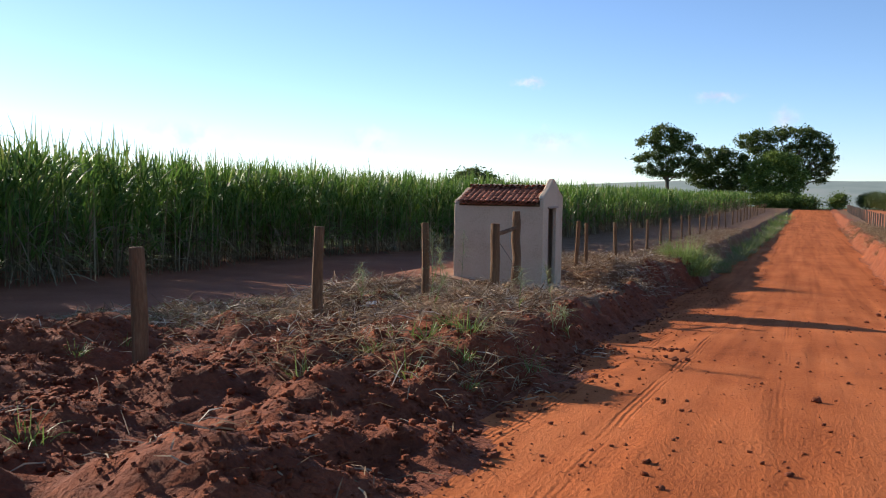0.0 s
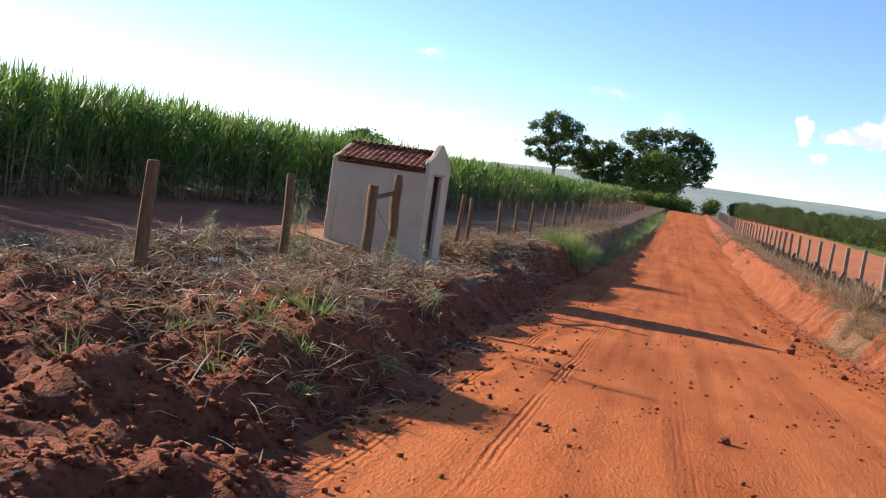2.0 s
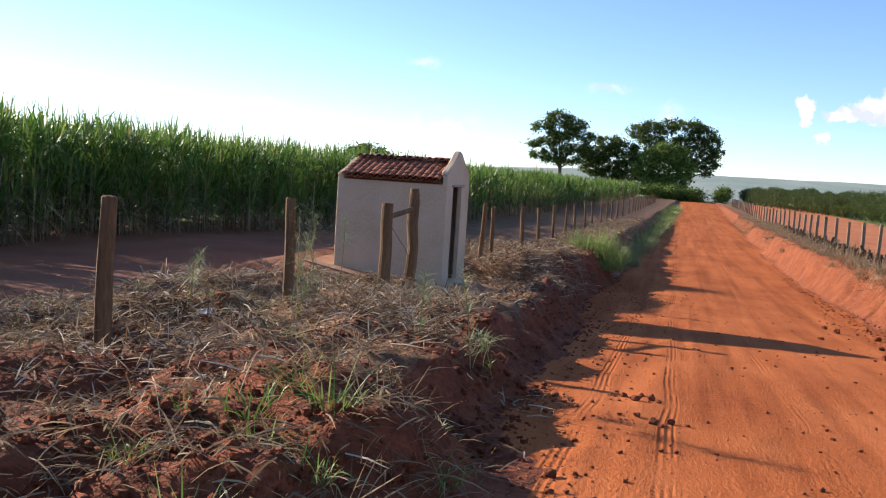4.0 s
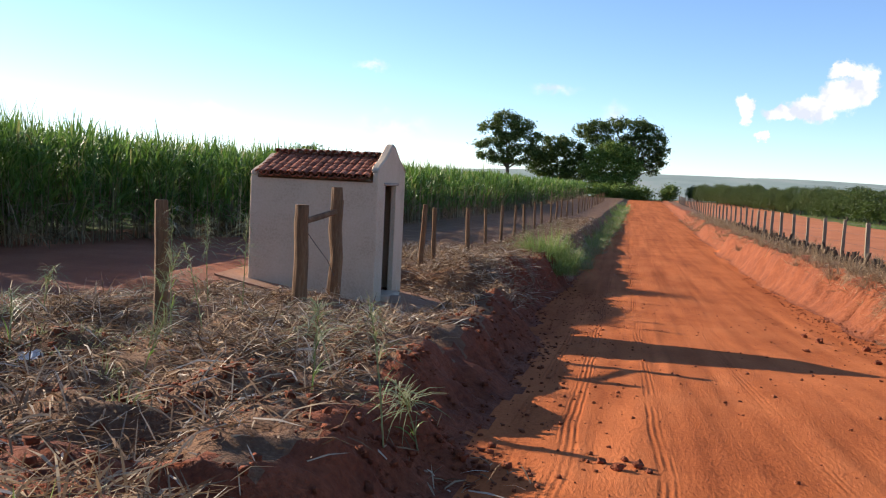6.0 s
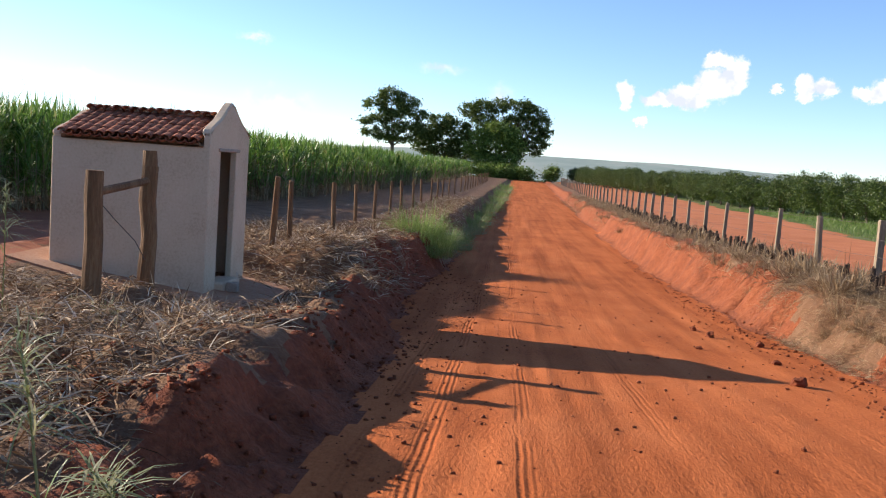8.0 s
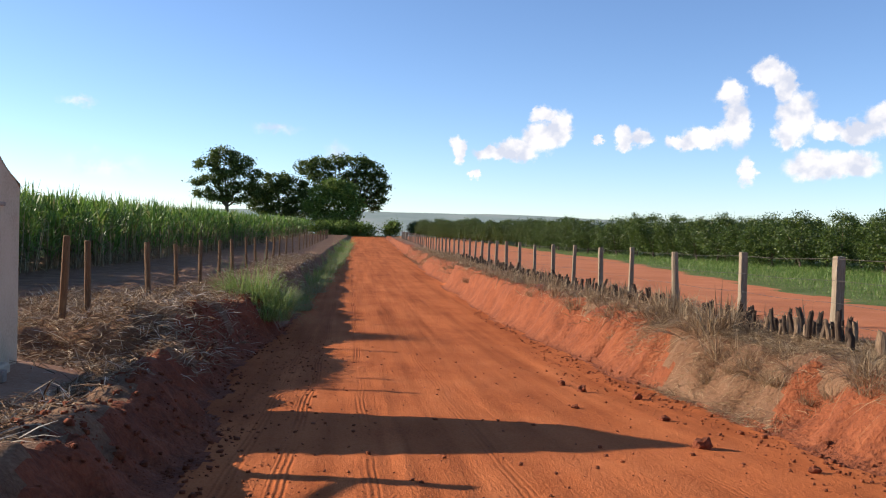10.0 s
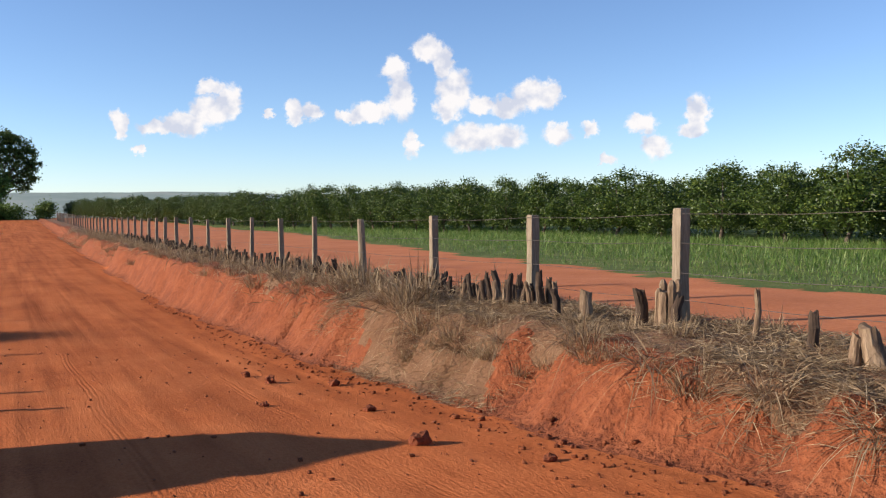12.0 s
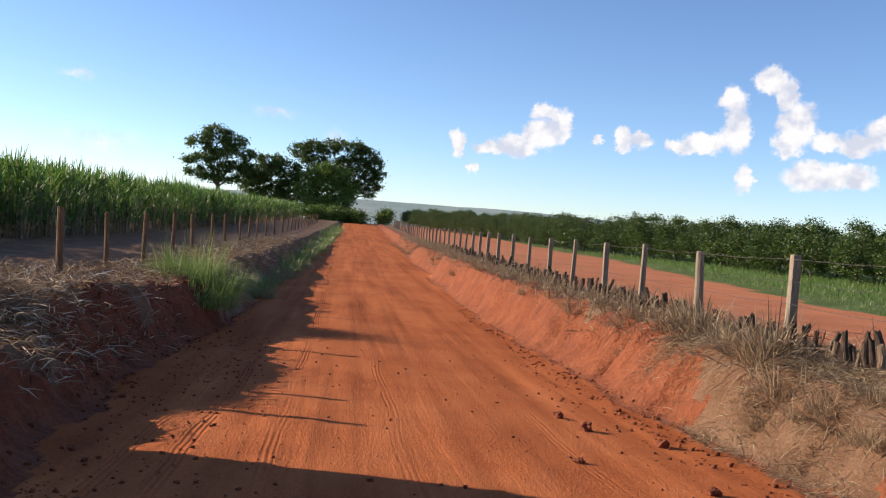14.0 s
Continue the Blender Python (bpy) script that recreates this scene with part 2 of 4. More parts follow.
def tube(points, radii, sides=10, square=0.0, rough=0.0, seed=0, cap=True):
    """A tapering limb or post along points."""
    rnd = random.Random(seed)
    bm = bmesh.new()
    rings = []
    pts = [Vector(p) for p in points]
    for i, p in enumerate(pts):
        d = (pts[min(i + 1, len(pts) - 1)] - pts[max(i - 1, 0)]).normalized()
        side = d.cross(Vector((0, 1, 0.01))).normalized()
        fore = side.cross(d)
        ring = []
        for k in range(sides):
            a = 2 * math.pi * (k + 0.5) / sides
            c, s = math.cos(a), math.sin(a)
            r = radii[i] * (1 + rough * rnd.uniform(-1, 1))
            if square:
                r *= 1 + square * (1 / max(abs(c), abs(s)) - 1)
            ring.append(bm.verts.new(p + side * c * r + fore * s * r))
        rings.append(ring)
    for a, b in zip(rings, rings[1:]):
        for k in range(sides):
            bm.faces.new((a[k], a[(k + 1) % sides], b[(k + 1) % sides], b[k]))
    if cap:
        bm.faces.new(rings[0][::-1])
        bm.faces.new(rings[-1])
    bmesh.ops.recalc_face_normals(bm, faces=bm.faces)
    return bm


def ribbons(base, yaw, elev, length, width, droop, segs=4, twist=None, fold=0.0):
    """Many curved blades: arrays of base points, headings, lift, length, width and droop. Corners and faces."""
    n = len(base)
    s = np.linspace(0, 1, segs + 1)[None, :]
    h = np.stack([np.cos(yaw), np.sin(yaw)], 1)
    run = length[:, None] * (s * np.cos(elev)[:, None] + 0.35 * droop[:, None] * s ** 2)
    up = length[:, None] * (s * np.sin(elev)[:, None] - droop[:, None] * s ** 2.2)
    c = np.empty((n, segs + 1, 3))
    c[..., 0] = base[:, 0, None] + h[:, 0, None] * run
    c[..., 1] = base[:, 1, None] + h[:, 1, None] * run
    c[..., 2] = base[:, 2, None] + up
    w = width[:, None] * np.clip(np.sin(np.pi * (0.12 + 0.88 * s) ** 0.8) + 0.12, 0.05, 1) * 0.5
    tw = np.zeros(n) if twist is None else twist
    sx, sy, sz = -h[:, 1] * np.cos(tw), h[:, 0] * np.cos(tw), np.sin(tw)
    side = np.stack([sx, sy, sz], 1)[:, None, :] * w[..., None]
    v = np.stack([c - side, c + side], 2).reshape(n, -1, 3)
    k = np.arange(segs) * 2
    q = np.stack([k, k + 1, k + 3, k + 2], 1)[None] + (np.arange(n) * (segs + 1) * 2)[:, None, None]
    return v.reshape(-1, 3), q.reshape(-1, 4)


def leaf_quads(centres, size, rnd, flat=0.0):
    """One small bent-free leaf at each centre, turned at random."""
    n = len(centres)
    a = rnd.normal(size=(n, 3))
    a[:, 2] *= 1 - flat
    a /= np.linalg.norm(a, axis=1)[:, None]
    b = np.cross(a, rnd.normal(size=(n, 3)))
    b /= np.linalg.norm(b, axis=1)[:, None]
    L = (size * rnd.uniform(0.6, 1.3, n))[:, None]
    v = np.stack([centres - a * L, centres + b * L * 0.45, centres + a * L, centres - b * L * 0.45], 1)
    return v.reshape(-1, 3), np.arange(n * 4).reshape(-1, 4)


def join(*pieces):
    vs, qs, off = [], [], 0
    for v, q in pieces:
        vs.append(v)
        qs.append(q + off)
        off += len(v)
    return np.concatenate(vs), np.concatenate(qs)


# ---- the lie of the land ----
def hash2(i, j, seed):
    h = (i * 374761393 + j * 668265263 + seed * 974634721) & 0xFFFFFFFF
    h = ((h ^ (h >> 13)) * 1274126177) & 0xFFFFFFFF
    return ((h ^ (h >> 16)) & 0xFFFF) / 65535.0


def vnoise(x, y, seed=0):
    xi, yi = np.floor(x).astype(np.int64), np.floor(y).astype(np.int64)
    fx, fy = x - xi, y - yi
    fx, fy = fx * fx * (3 - 2 * fx), fy * fy * (3 - 2 * fy)
    a, b = hash2(xi, yi, seed), hash2(xi + 1, yi, seed)
    c, d = hash2(xi, yi + 1, seed), hash2(xi + 1, yi + 1, seed)
    return (a * (1 - fx) + b * fx) * (1 - fy) + (c * (1 - fx) + d * fx) * fy - 0.5


def fbm(x, y, seed=0, octaves=4):
    t, amp = 0, 1.0
    for o in range(octaves):
        t = t + amp * vnoise(x * 2 ** o, y * 2 ** o, seed + 11 * o)
        amp *= 0.5
    return t


def smooth(a, b, x):
    t = np.clip((x - a) / (b - a), 0, 1)
    return t * t * (3 - 2 * t)


def profile(pairs):
    ys, zs = np.array(pairs).T
    fine = np.linspace(-60, 420, 1921)
    z = np.interp(fine, ys, zs)
    kernel = np.hanning(29)
    z = np.convolve(np.pad(z, 14, "edge"), kernel / kernel.sum(), "valid")
    return lambda y: np.interp(y, fine, z)


Z_ROAD = profile([(-60, 2.6), (-20, 1.2), (-5, 0.66), (-1.7, 0.52), (4, 0.3), (7, 0.2), (9.7, 0), (11.2, -0.12), (13.9, -0.28), (19, -0.65), (24, -1.0), (30, -1.3), (40, -1.6), (60, -1.75), (100, -1.7), (225, -1.0), (420, -4)])
Z_LEFT = profile([(-60, 2.7), (-20, 1.3), (0, 0.55), (8, 0.27), (11, 0.15), (15, 0), (19, -0.22), (23, -0.38), (27, -0.3), (34, -0.48), (60, -0.75), (100, -0.9), (225, -0.8), (420, -4)])
Z_RIGHT = profile([(-60, 2.7), (0, 0.6), (21, 0.02), (25, -0.08), (32, -0.22), (40, -0.32), (50, -0.4), (60, -0.5), (72, -0.6), (100, -0.85), (225, -0.8), (420, -4)])
MOUNDS = [(-3.55, 9.7, 0.30, 0.8), (-2.7, 9.0, 0.14, 0.7), (-3.0, 7.6, 0.06, 0.8), (-4.6, 10.3, 0.12, 0.8), (-5.0, 6.6, 0.12, 0.7), (-4.9, 16.2, 0.16, 0.8), (-4.4, 13.6, 0.18, 0.7), (-6.6, 13.4, 0.14, 0.8), (-5.6, 9.0, 0.22, 1.0), (-6.9, 6.9, 0.24, 1.1), (-8.6, 6.2, 0.22, 1.2), (-3.9, 12.6, 0.16, 0.8), (-3.7, 8.2, 0.14, 0.9), (-3.6, 15.0, 0.10, 0.8), (-3.6, 18.0, 0.10, 0.8), (-3.6, 21.5, 0.10, 0.7), (-7.6, 15.8, 0.35, 0.7), (-6.6, 17.0, 0.18, 0.9), (-4.7, 27.0, 0.20, 1.3), (-4.3, 29.8, 0.14, 1.5), (-3.7, 24.0, 0.10, 0.7), (-3.7, 27.5, 0.10, 0.7)]


def bend(y):
    """How far the road has swung aside at y."""
    return np.where(y > 50, (y - 50) * 0.016, 0.0)


def left_edge(y):
    return np.interp(y, [0, 5, 9, 13, 18, 22, 26, 31, 34, 38, 44, 60], [-1.55, -1.55, -1.75, -2.15, -2.3, -2.45, -2.85, -2.95, -2.65, -2.65, -3.0, -3.1]) + 0.45 * fbm(y * 0.55, y * 0 + 3, 5, 4)


def right_edge(y):
    return 4.25 + 0.35 * fbm(y * 0.5, y * 0 + 9, 6, 3)


def land(x, y):
    x, y = np.asarray(x, float), np.asarray(y, float)
    u = x - bend(y)
    road, left, right = Z_ROAD(y), Z_LEFT(y), Z_RIGHT(y)
    ledge, redge = left_edge(y), right_edge(y)
    lt = smooth(0, 1, (ledge - u) / (0.85 + 0.3 * smooth(22, 27, y) * smooth(36, 31, y)))
    rt = smooth(0, 1, (u - redge) / (0.75 + 0.5 * (vnoise(y * 0.4, y * 0 + 1, 8) + 0.5)))
    crown = 0.05 * (1 - ((u - 0.9) / 3.4) ** 2)
    onroad = (1 - lt) * (1 - rt)
    z = road + lt * (left - road) + rt * (right - road) + np.clip(crown, -0.1, 1) * onroad
    near = smooth(45, 25, y)
    z += onroad * (0.022 * fbm(x * 0.9, y * 0.35, 1, 4) + 0.016 * near * fbm(x * 5.5, y * 0.5, 2, 3) * smooth(1.2, -0.6, u) + 0.010 * near * fbm(x * 4, y * 4, 3, 2))
    z += lt * (1 - lt) * smooth(60, 30, y) * (1.1 * fbm(x * 1.7, y * 1.5, 23, 5) + 0.5 * fbm(x * 5, y * 5, 24, 3))
    lip = np.exp(-((u - ledge + 1.0) / 0.55) ** 2) * (0.05 + 0.16 * vnoise(y * 0.9, y * 0 + 2, 21))
    z += lip * smooth(60, 30, y)
    for mx, my, amp, r in MOUNDS:
        z += amp * np.exp(-((x - mx) ** 2 + ((y - my) * 0.85) ** 2) / (r * r))
    ploughed = smooth(0.15, -0.75, u - ledge) * smooth(-9.5, -7.5, u)
    front = smooth(14, 10, y)
    z += ploughed * ((0.30 + 0.03 * front) * fbm(x * 1.3, y * 1.3, 12, 5) + (0.05 + 0.13 * front) * (0.35 - np.abs(fbm(x * 2.6, y * 2.6, 14, 4)))) * smooth(120, 30, y)
    z += rt * smooth(7.3, 6.2, u) * (0.20 * fbm(x * 0.9, y * 0.9, 31, 4))
    z += rt * (1 - rt) * (1.5 * fbm(x * 1.2, y * 1.9, 33, 5) + 0.9 * fbm(x * 0.6, y * 3.4, 35, 3))
    field = smooth(-8.2, -9.5, u)
    z += field * (-0.06 + 0.05 * fbm(x * 0.35, y * 0.35, 41, 3))
    z += smooth(7.5, 9, u) * 0.07 * fbm(x * 0.4, y * 0.3, 43, 3)
    slab = smooth(1.0, 0.3, np.maximum(np.maximum(-9.0 - x, x + 4.5), np.maximum(21.2 - y, y - 25.0)))
    z = z * (1 - slab) + slab * (-0.555 - (x + 5.64) * 0.13)
    far = smooth(230, 480, np.hypot(x, y))
    return z * (1 - far) + far * (-7.0)


def land_at(x, y):
    return float(land(np.array([x]), np.array([y]))[0])


def spread(lo, hi, step, reach, grow=1.11):
    mid = list(np.arange(lo, hi + 1e-6, step))
    up, s = [mid[-1]], step
    while up[-1] < reach[1]:
        s *= grow
        up.append(up[-1] + s)
    down, s = [mid[0]], step
    while down[-1] > reach[0]:
        s *= grow
        down.append(down[-1] - s)
    return np.array(down[:0:-1] + mid + up[1:])


def build_ground():
    xs = spread(-8.5, 7.5, 0.08, (-900, 900), 1.05)
    ys = spread(0.8, 32.0, 0.11, (-120, 900), 1.06)
    gx, gy = np.meshgrid(xs, ys)
    gz = land(gx, gy)
    nx, ny = len(xs), len(ys)
    idx = np.arange(nx * ny).reshape(ny, nx)
    quads = np.stack([idx[:-1, :-1], idx[:-1, 1:], idx[1:, 1:], idx[1:, :-1]], -1).reshape(-1, 4)
    verts = np.stack([gx, gy, gz], -1).reshape(-1, 3)
    cx = (gx[:-1, :-1] + gx[1:, 1:]).ravel() / 2
    cy = (gy[:-1, :-1] + gy[1:, 1:]).ravel() / 2
    u = cx - bend(cy)
    wob = 0.35 * fbm(cx * 0.8, cy * 0.8, 51, 4)
    ledge_c = left_edge(cy)
    slot = np.full(len(quads), 6)
    slot[u < ledge_c + 0.02 + wob * 0.5] = 0                                         # loose soil of the left bank
    slot[(u < ledge_c - 0.75 + wob * 2) & ((cy > 10.6 + wob * 3) | (u < -7.6 + wob))] = 1   # straw-strewn verge
    slot[u < -8.6 + 2.5 * wob] = 2                              # field track
    slot[(u < -2.9 + wob) & (cy > 36)] = 1
    slot[u < -19] = 4
    slot[u > right_edge(cy) - 0.05 + wob * 0.3] = 3                                           # cut bank
    slot[(u > np.where(cy < 29, 4.95, 5.5) + wob * 2) & (u < 7.4 + wob * 2)] = 1
    slot[(u > right_edge(cy) + 0.12 + wob) & (u < 6) & (cy > 21.9 + wob * 3) & (cy < 26.3 + wob * 3)] = 1   # straw hanging down the bank
    slot[u >= 7.2 + wob * 2] = 5
    edge = 12.0 + 0.14 * np.clip(cy - 24, 0, 60) + wob * 3
    slot[u > edge] = 4
    slot[(np.hypot(cx, cy) > 260)] = 7
    isroad = (slot == 6) & (cy < 240)
    slot[slot == 6] = np.where(cy[slot == 6] < 240, 6, 7)
    mats = [M_SOIL, M_TRASH, M_TRACK, M_CUT, M_TURF, M_TRACK_R, M_ROAD, M_FAR]
    for name, pick, label in (("road", isroad, "red dirt road with tyre tracks and scattered clods"), ("ground", ~isroad, "red earth verges, field tracks and turf")):
        q = quads[pick]
        used, inv = np.unique(q, return_inverse=True)
        me = mesh_np(name, verts[used], inv.reshape(-1, 4), mats if name == "ground" else M_ROAD, True)
        if name == "ground":
            me.polygons.foreach_set("material_index", slot[pick].astype(np.int32))
        tagged(new(name, me), label, "dirt road" if name == "road" else "ground", "", "structure")


build_ground()


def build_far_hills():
    """Farmland rising to the skyline, its haze painted on as a faint glow."""
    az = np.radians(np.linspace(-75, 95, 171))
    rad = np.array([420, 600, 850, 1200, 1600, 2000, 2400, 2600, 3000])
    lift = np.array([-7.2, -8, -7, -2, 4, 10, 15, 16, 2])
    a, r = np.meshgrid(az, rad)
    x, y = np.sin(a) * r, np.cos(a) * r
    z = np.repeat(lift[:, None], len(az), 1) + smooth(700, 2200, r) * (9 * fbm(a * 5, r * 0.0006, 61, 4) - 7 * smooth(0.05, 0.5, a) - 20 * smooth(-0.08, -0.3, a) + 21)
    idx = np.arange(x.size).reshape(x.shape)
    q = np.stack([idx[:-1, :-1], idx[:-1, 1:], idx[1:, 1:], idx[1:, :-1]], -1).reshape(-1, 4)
    m = surface("haze_glow_farmland", [(0.35, (0.09, 0.13, 0.09)), (0.5, (0.14, 0.18, 0.125)), (0.65, (0.21, 0.21, 0.16))], 0.004, 0.02, 1.0, 0.0, 0.1, (1, 0.3, 1))
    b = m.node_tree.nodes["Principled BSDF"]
    # weak bluish emission stands in for the haze of distance
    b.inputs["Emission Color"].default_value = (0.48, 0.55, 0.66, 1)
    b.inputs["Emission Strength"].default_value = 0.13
    tagged(new("backdrop", mesh_np("backdrop", np.stack([x, y, z], -1).reshape(-1, 3), q, m, True)), "green farmland rising to the skyline, haze painted on as glow", "hills", "", "structure")


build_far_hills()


def build_clouds():
    """A bowl of sky far off that carries the small fair-weather clouds."""
    az, el = np.radians(np.linspace(-48, 72, 61)), np.radians(np.linspace(0.3, 16, 12))
    a, e = np.meshgrid(az, el)
    R = 4300
    v = np.stack([np.sin(a) * np.cos(e) * R, np.cos(a) * np.cos(e) * R, np.sin(e) * R], -1).reshape(-1, 3)
    idx = np.arange(a.size).reshape(a.shape)
    q = np.stack([idx[:-1, :-1], idx[1:, :-1], idx[1:, 1:], idx[:-1, 1:]], -1).reshape(-1, 4)
    m = bpy.data.materials.new("fair_weather_cloud")
    m.use_nodes = True
    nt = m.node_tree
    N, L = nt.nodes.new, nt.links.new
    me = mesh_np("clouds", v, q, m, True)
    uv = me.uv_layers.new(name="degrees")
    deg = np.stack([np.degrees(a), np.degrees(e)], -1).reshape(-1, 2)[q.ravel()]
    uv.data.foreach_set("uv", deg.astype(np.float32).ravel())
    tc = N("ShaderNodeUVMap")
    tc.uv_map = "degrees"
    nz = N("ShaderNodeTexNoise")
    nz.inputs["Scale"].default_value, nz.inputs["Detail"].default_value, nz.inputs["Roughness"].default_value = 1.15, 8, 0.62
    L(tc.outputs[0], nz.inputs["Vector"])
    off = N("ShaderNodeVectorMath")
    off.operation = "MULTIPLY_ADD"
    off.inputs[1].default_value, off.inputs[2].default_value = (1.7, 1.5, 0), (-0.85, -0.75, 0)
    L(nz.outputs["Color"], off.inputs[0])
    add = N("ShaderNodeVectorMath")
    L(tc.outputs[0], add.inputs[0])
    L(off.outputs[0], add.inputs[1])
    puffs = [(9.2, 4.8, 1.3, 0.45), (10.6, 5.1, 1.4, 0.75), (12.0, 5.9, 1.2, 1.0), (13.2, 6.5, 0.8, 1.1), (12.1, 7.4, 0.9, 0.5), (6.8, 5.0, 0.45, 0.8), (7.9, 3.4, 0.5, 0.3),
             (15.65, 5.75, 0.3, 0.35), (17.2, 5.9, 0.6, 0.7), (18.3, 6.0, 0.7, 0.6), (20.8, 5.6, 1.1, 0.45), (22.2, 6.0, 1.4, 0.7), (24.0, 6.8, 0.9, 1.4), (23.6, 8.5, 0.8, 0.9),
             (25.8, 9.8, 1.0, 0.8), (26.7, 9.0, 0.7, 0.9), (27.4, 7.3, 1.1, 1.4), (26.9, 6.1, 0.9, 0.8), (29.0, 6.3, 0.9, 0.6), (30.8, 6.2, 1.3, 0.7), (32.2, 6.9, 1.3, 0.9),
             (33.4, 6.9, 0.8, 0.9), (28.4, 4.3, 1.6, 0.9), (30.4, 4.3, 1.4, 0.8), (33.9, 4.5, 0.9, 0.7), (36.0, 4.7, 0.6, 0.5), (24.6, 3.9, 0.5, 0.8), (39.1, 5.0, 0.9, 0.7),
             (40.0, 3.6, 0.9, 0.8), (42.5, 5.5, 0.7, 1.2), (42.2, 4.6, 1.0, 0.5), (37.0, 2.8, 0.5, 0.3), (-16.4, 6.9, 1.2, 0.35), (-4.8, 5.9, 1.7, 0.36), (-1.0, 4.5, 0.9, 0.8),
             (-15.0, 3.2, 2.6, 0.9), (-26.4, 3.2, 2.0, 0.9), (-38.0, 2.9, 4.0, 1.3)]
    total = None
    for pa, pe, ra, re in puffs:
        d = N("ShaderNodeVectorMath")
        d.operation = "MULTIPLY_ADD"
        d.inputs[1].default_value, d.inputs[2].default_value = (0.82 / ra, 0.82 / re, 0), (-0.82 * pa / ra, -0.82 * pe / re, 0)
        L(add.outputs[0], d.inputs[0])
        dot = N("ShaderNodeVectorMath")
        dot.operation = "LENGTH"
        L(d.outputs[0], dot.inputs[0])
        one = N("ShaderNodeMath")
        one.operation = "MULTIPLY_ADD"
        thin = 1.0 if pa > 5 else 0.26
        one.inputs[1].default_value, one.inputs[2].default_value = -thin, thin
        L(dot.outputs["Value"], one.inputs[0])
        if total is None:
            total = one.outputs[0]
        else:
            mxn = N("ShaderNodeMath")
            mxn.operation = "SMOOTH_MAX"
            mxn.inputs[2].default_value = 0.15
            L(total, mxn.inputs[0])
            L(one.outputs[0], mxn.inputs[1])
            total = mxn.outputs[0]
    mask = N("ShaderNodeMapRange")
    mask.interpolation_type = "SMOOTHSTEP"
    mask.inputs["From Min"].default_value, mask.inputs["From Max"].default_value = 0.0, 0.42
    mask.inputs["To Max"].default_value = 0.95
    L(total, mask.inputs["Value"])
    em = N("ShaderNodeEmission")
    nz2 = N("ShaderNodeTexNoise")
    nz2.inputs["Scale"].default_value, nz2.inputs["Detail"].default_value = 0.7, 4
    L(tc.outputs[0], nz2.inputs["Vector"])
    cr = ramp(nt, [(0.38, (0.66, 0.69, 0.78)), (0.56, (1.0, 0.96, 0.92))])
    L(nz2.outputs["Fac"], cr.inputs[0])
    L(cr.outputs[0], em.inputs["Color"])
    em.inputs["Strength"].default_value = CLOUD_GLOW
    tr = N("ShaderNodeBsdfTransparent")
    ms = N("ShaderNodeMixShader")
    L(mask.outputs[0], ms.inputs[0])
    L(tr.outputs[0], ms.inputs[1])
    L(em.outputs[0], ms.inputs[2])
    L(ms.outputs[0], nt.nodes["Material Output"].inputs["Surface"])
    tagged(new("clouds", me), "small white fair-weather clouds in a blue sky", "clouds", "", "structure")


CLOUD_GLOW = 0.62
build_clouds()


# ---- the roadside chapel ----
def extruded(outline, depth_axis, d0, d1):
    """A slab whose outline lies across one axis, from d0 to d1 along it."""
    bm = bmesh.new()
    put = (lambda d, p: (d, p[0], p[1])) if depth_axis == "x" else (lambda d, p: (p[0], d, p[1]))
    a = [bm.verts.new(put(d0, p)) for p in outline]
    b = [bm.verts.new(put(d1, p)) for p in outline]
    bm.faces.new(a)
    bm.faces.new(b[::-1])
    n = len(outline)
    for i in range(n):
        bm.faces.new((a[i], b[i], b[(i + 1) % n], a[(i + 1) % n]))
    bmesh.ops.recalc_face_normals(bm, faces=bm.faces)
    return bm


CH_X0, CH_X1, CH_Y0, CH_Y1 = -8.17, -5.64, 22.46, 24.5
CH_EAVE, CH_PEAK, CH_SHOULDER = 1.80, 2.50, 1.97
DOOR_Y0, DOOR_Y1, DOOR_TOP, SILL = 22.98, 23.80, 1.71, -0.41
MID = (CH_Y0 + CH_Y1) / 2


def slab_top(x):
    return -0.52 - (x - CH_X1) * 0.13


def gable_curve(shoulder, peak):
    """The swept outline of a gable, from the near eave over the peak to the far one."""
    half = [(0.0, 0.0), (0.03, 0.10), (0.10, 0.19), (0.22, 0.28), (0.36, 0.38), (0.52, 0.52), (0.68, 0.70), (0.82, 0.87), (0.92, 0.97), (1.0, 1.0)]
    w = MID - CH_Y0
    near = [(CH_Y0 + f * w, shoulder + g * (peak - shoulder)) for f, g in half]
    return near + [(CH_Y1 - f * w, shoulder + g * (peak - shoulder)) for f, g in half[-2::-1]]


def barrel_tile():
    bm = bmesh.new()
    rows = []
    for y, r in ((0.0, 0.082), (0.42, 0.068)):
        outer, inner = [], []
        for k in range(7):
            a = math.pi * k / 6
            for ring, rr in ((outer, r), (inner, r - 0.013)):
                ring.append(bm.verts.new((math.cos(a) * rr, y, math.sin(a) * rr * 0.8)))
        rows.append((outer, inner))
    (o0, i0), (o1, i1) = rows
    for k in range(6):
        bm.faces.new((o0[k], o0[k + 1], o1[k + 1], o1[k]))
        bm.faces.new((i0[k], i1[k], i1[k + 1], i0[k + 1]))
        bm.faces.new((o0[k], i0[k], i0[k + 1], o0[k + 1]))
        bm.faces.new((o1[k], o1[k + 1], i1[k + 1], i1[k]))
    for k in (0, 6):
        bm.faces.new((o0[k], o1[k], i1[k], i0[k]))
    bmesh.ops.recalc_face_normals(bm, faces=bm.faces)
    return from_bm("tile", bm, M_TILE)


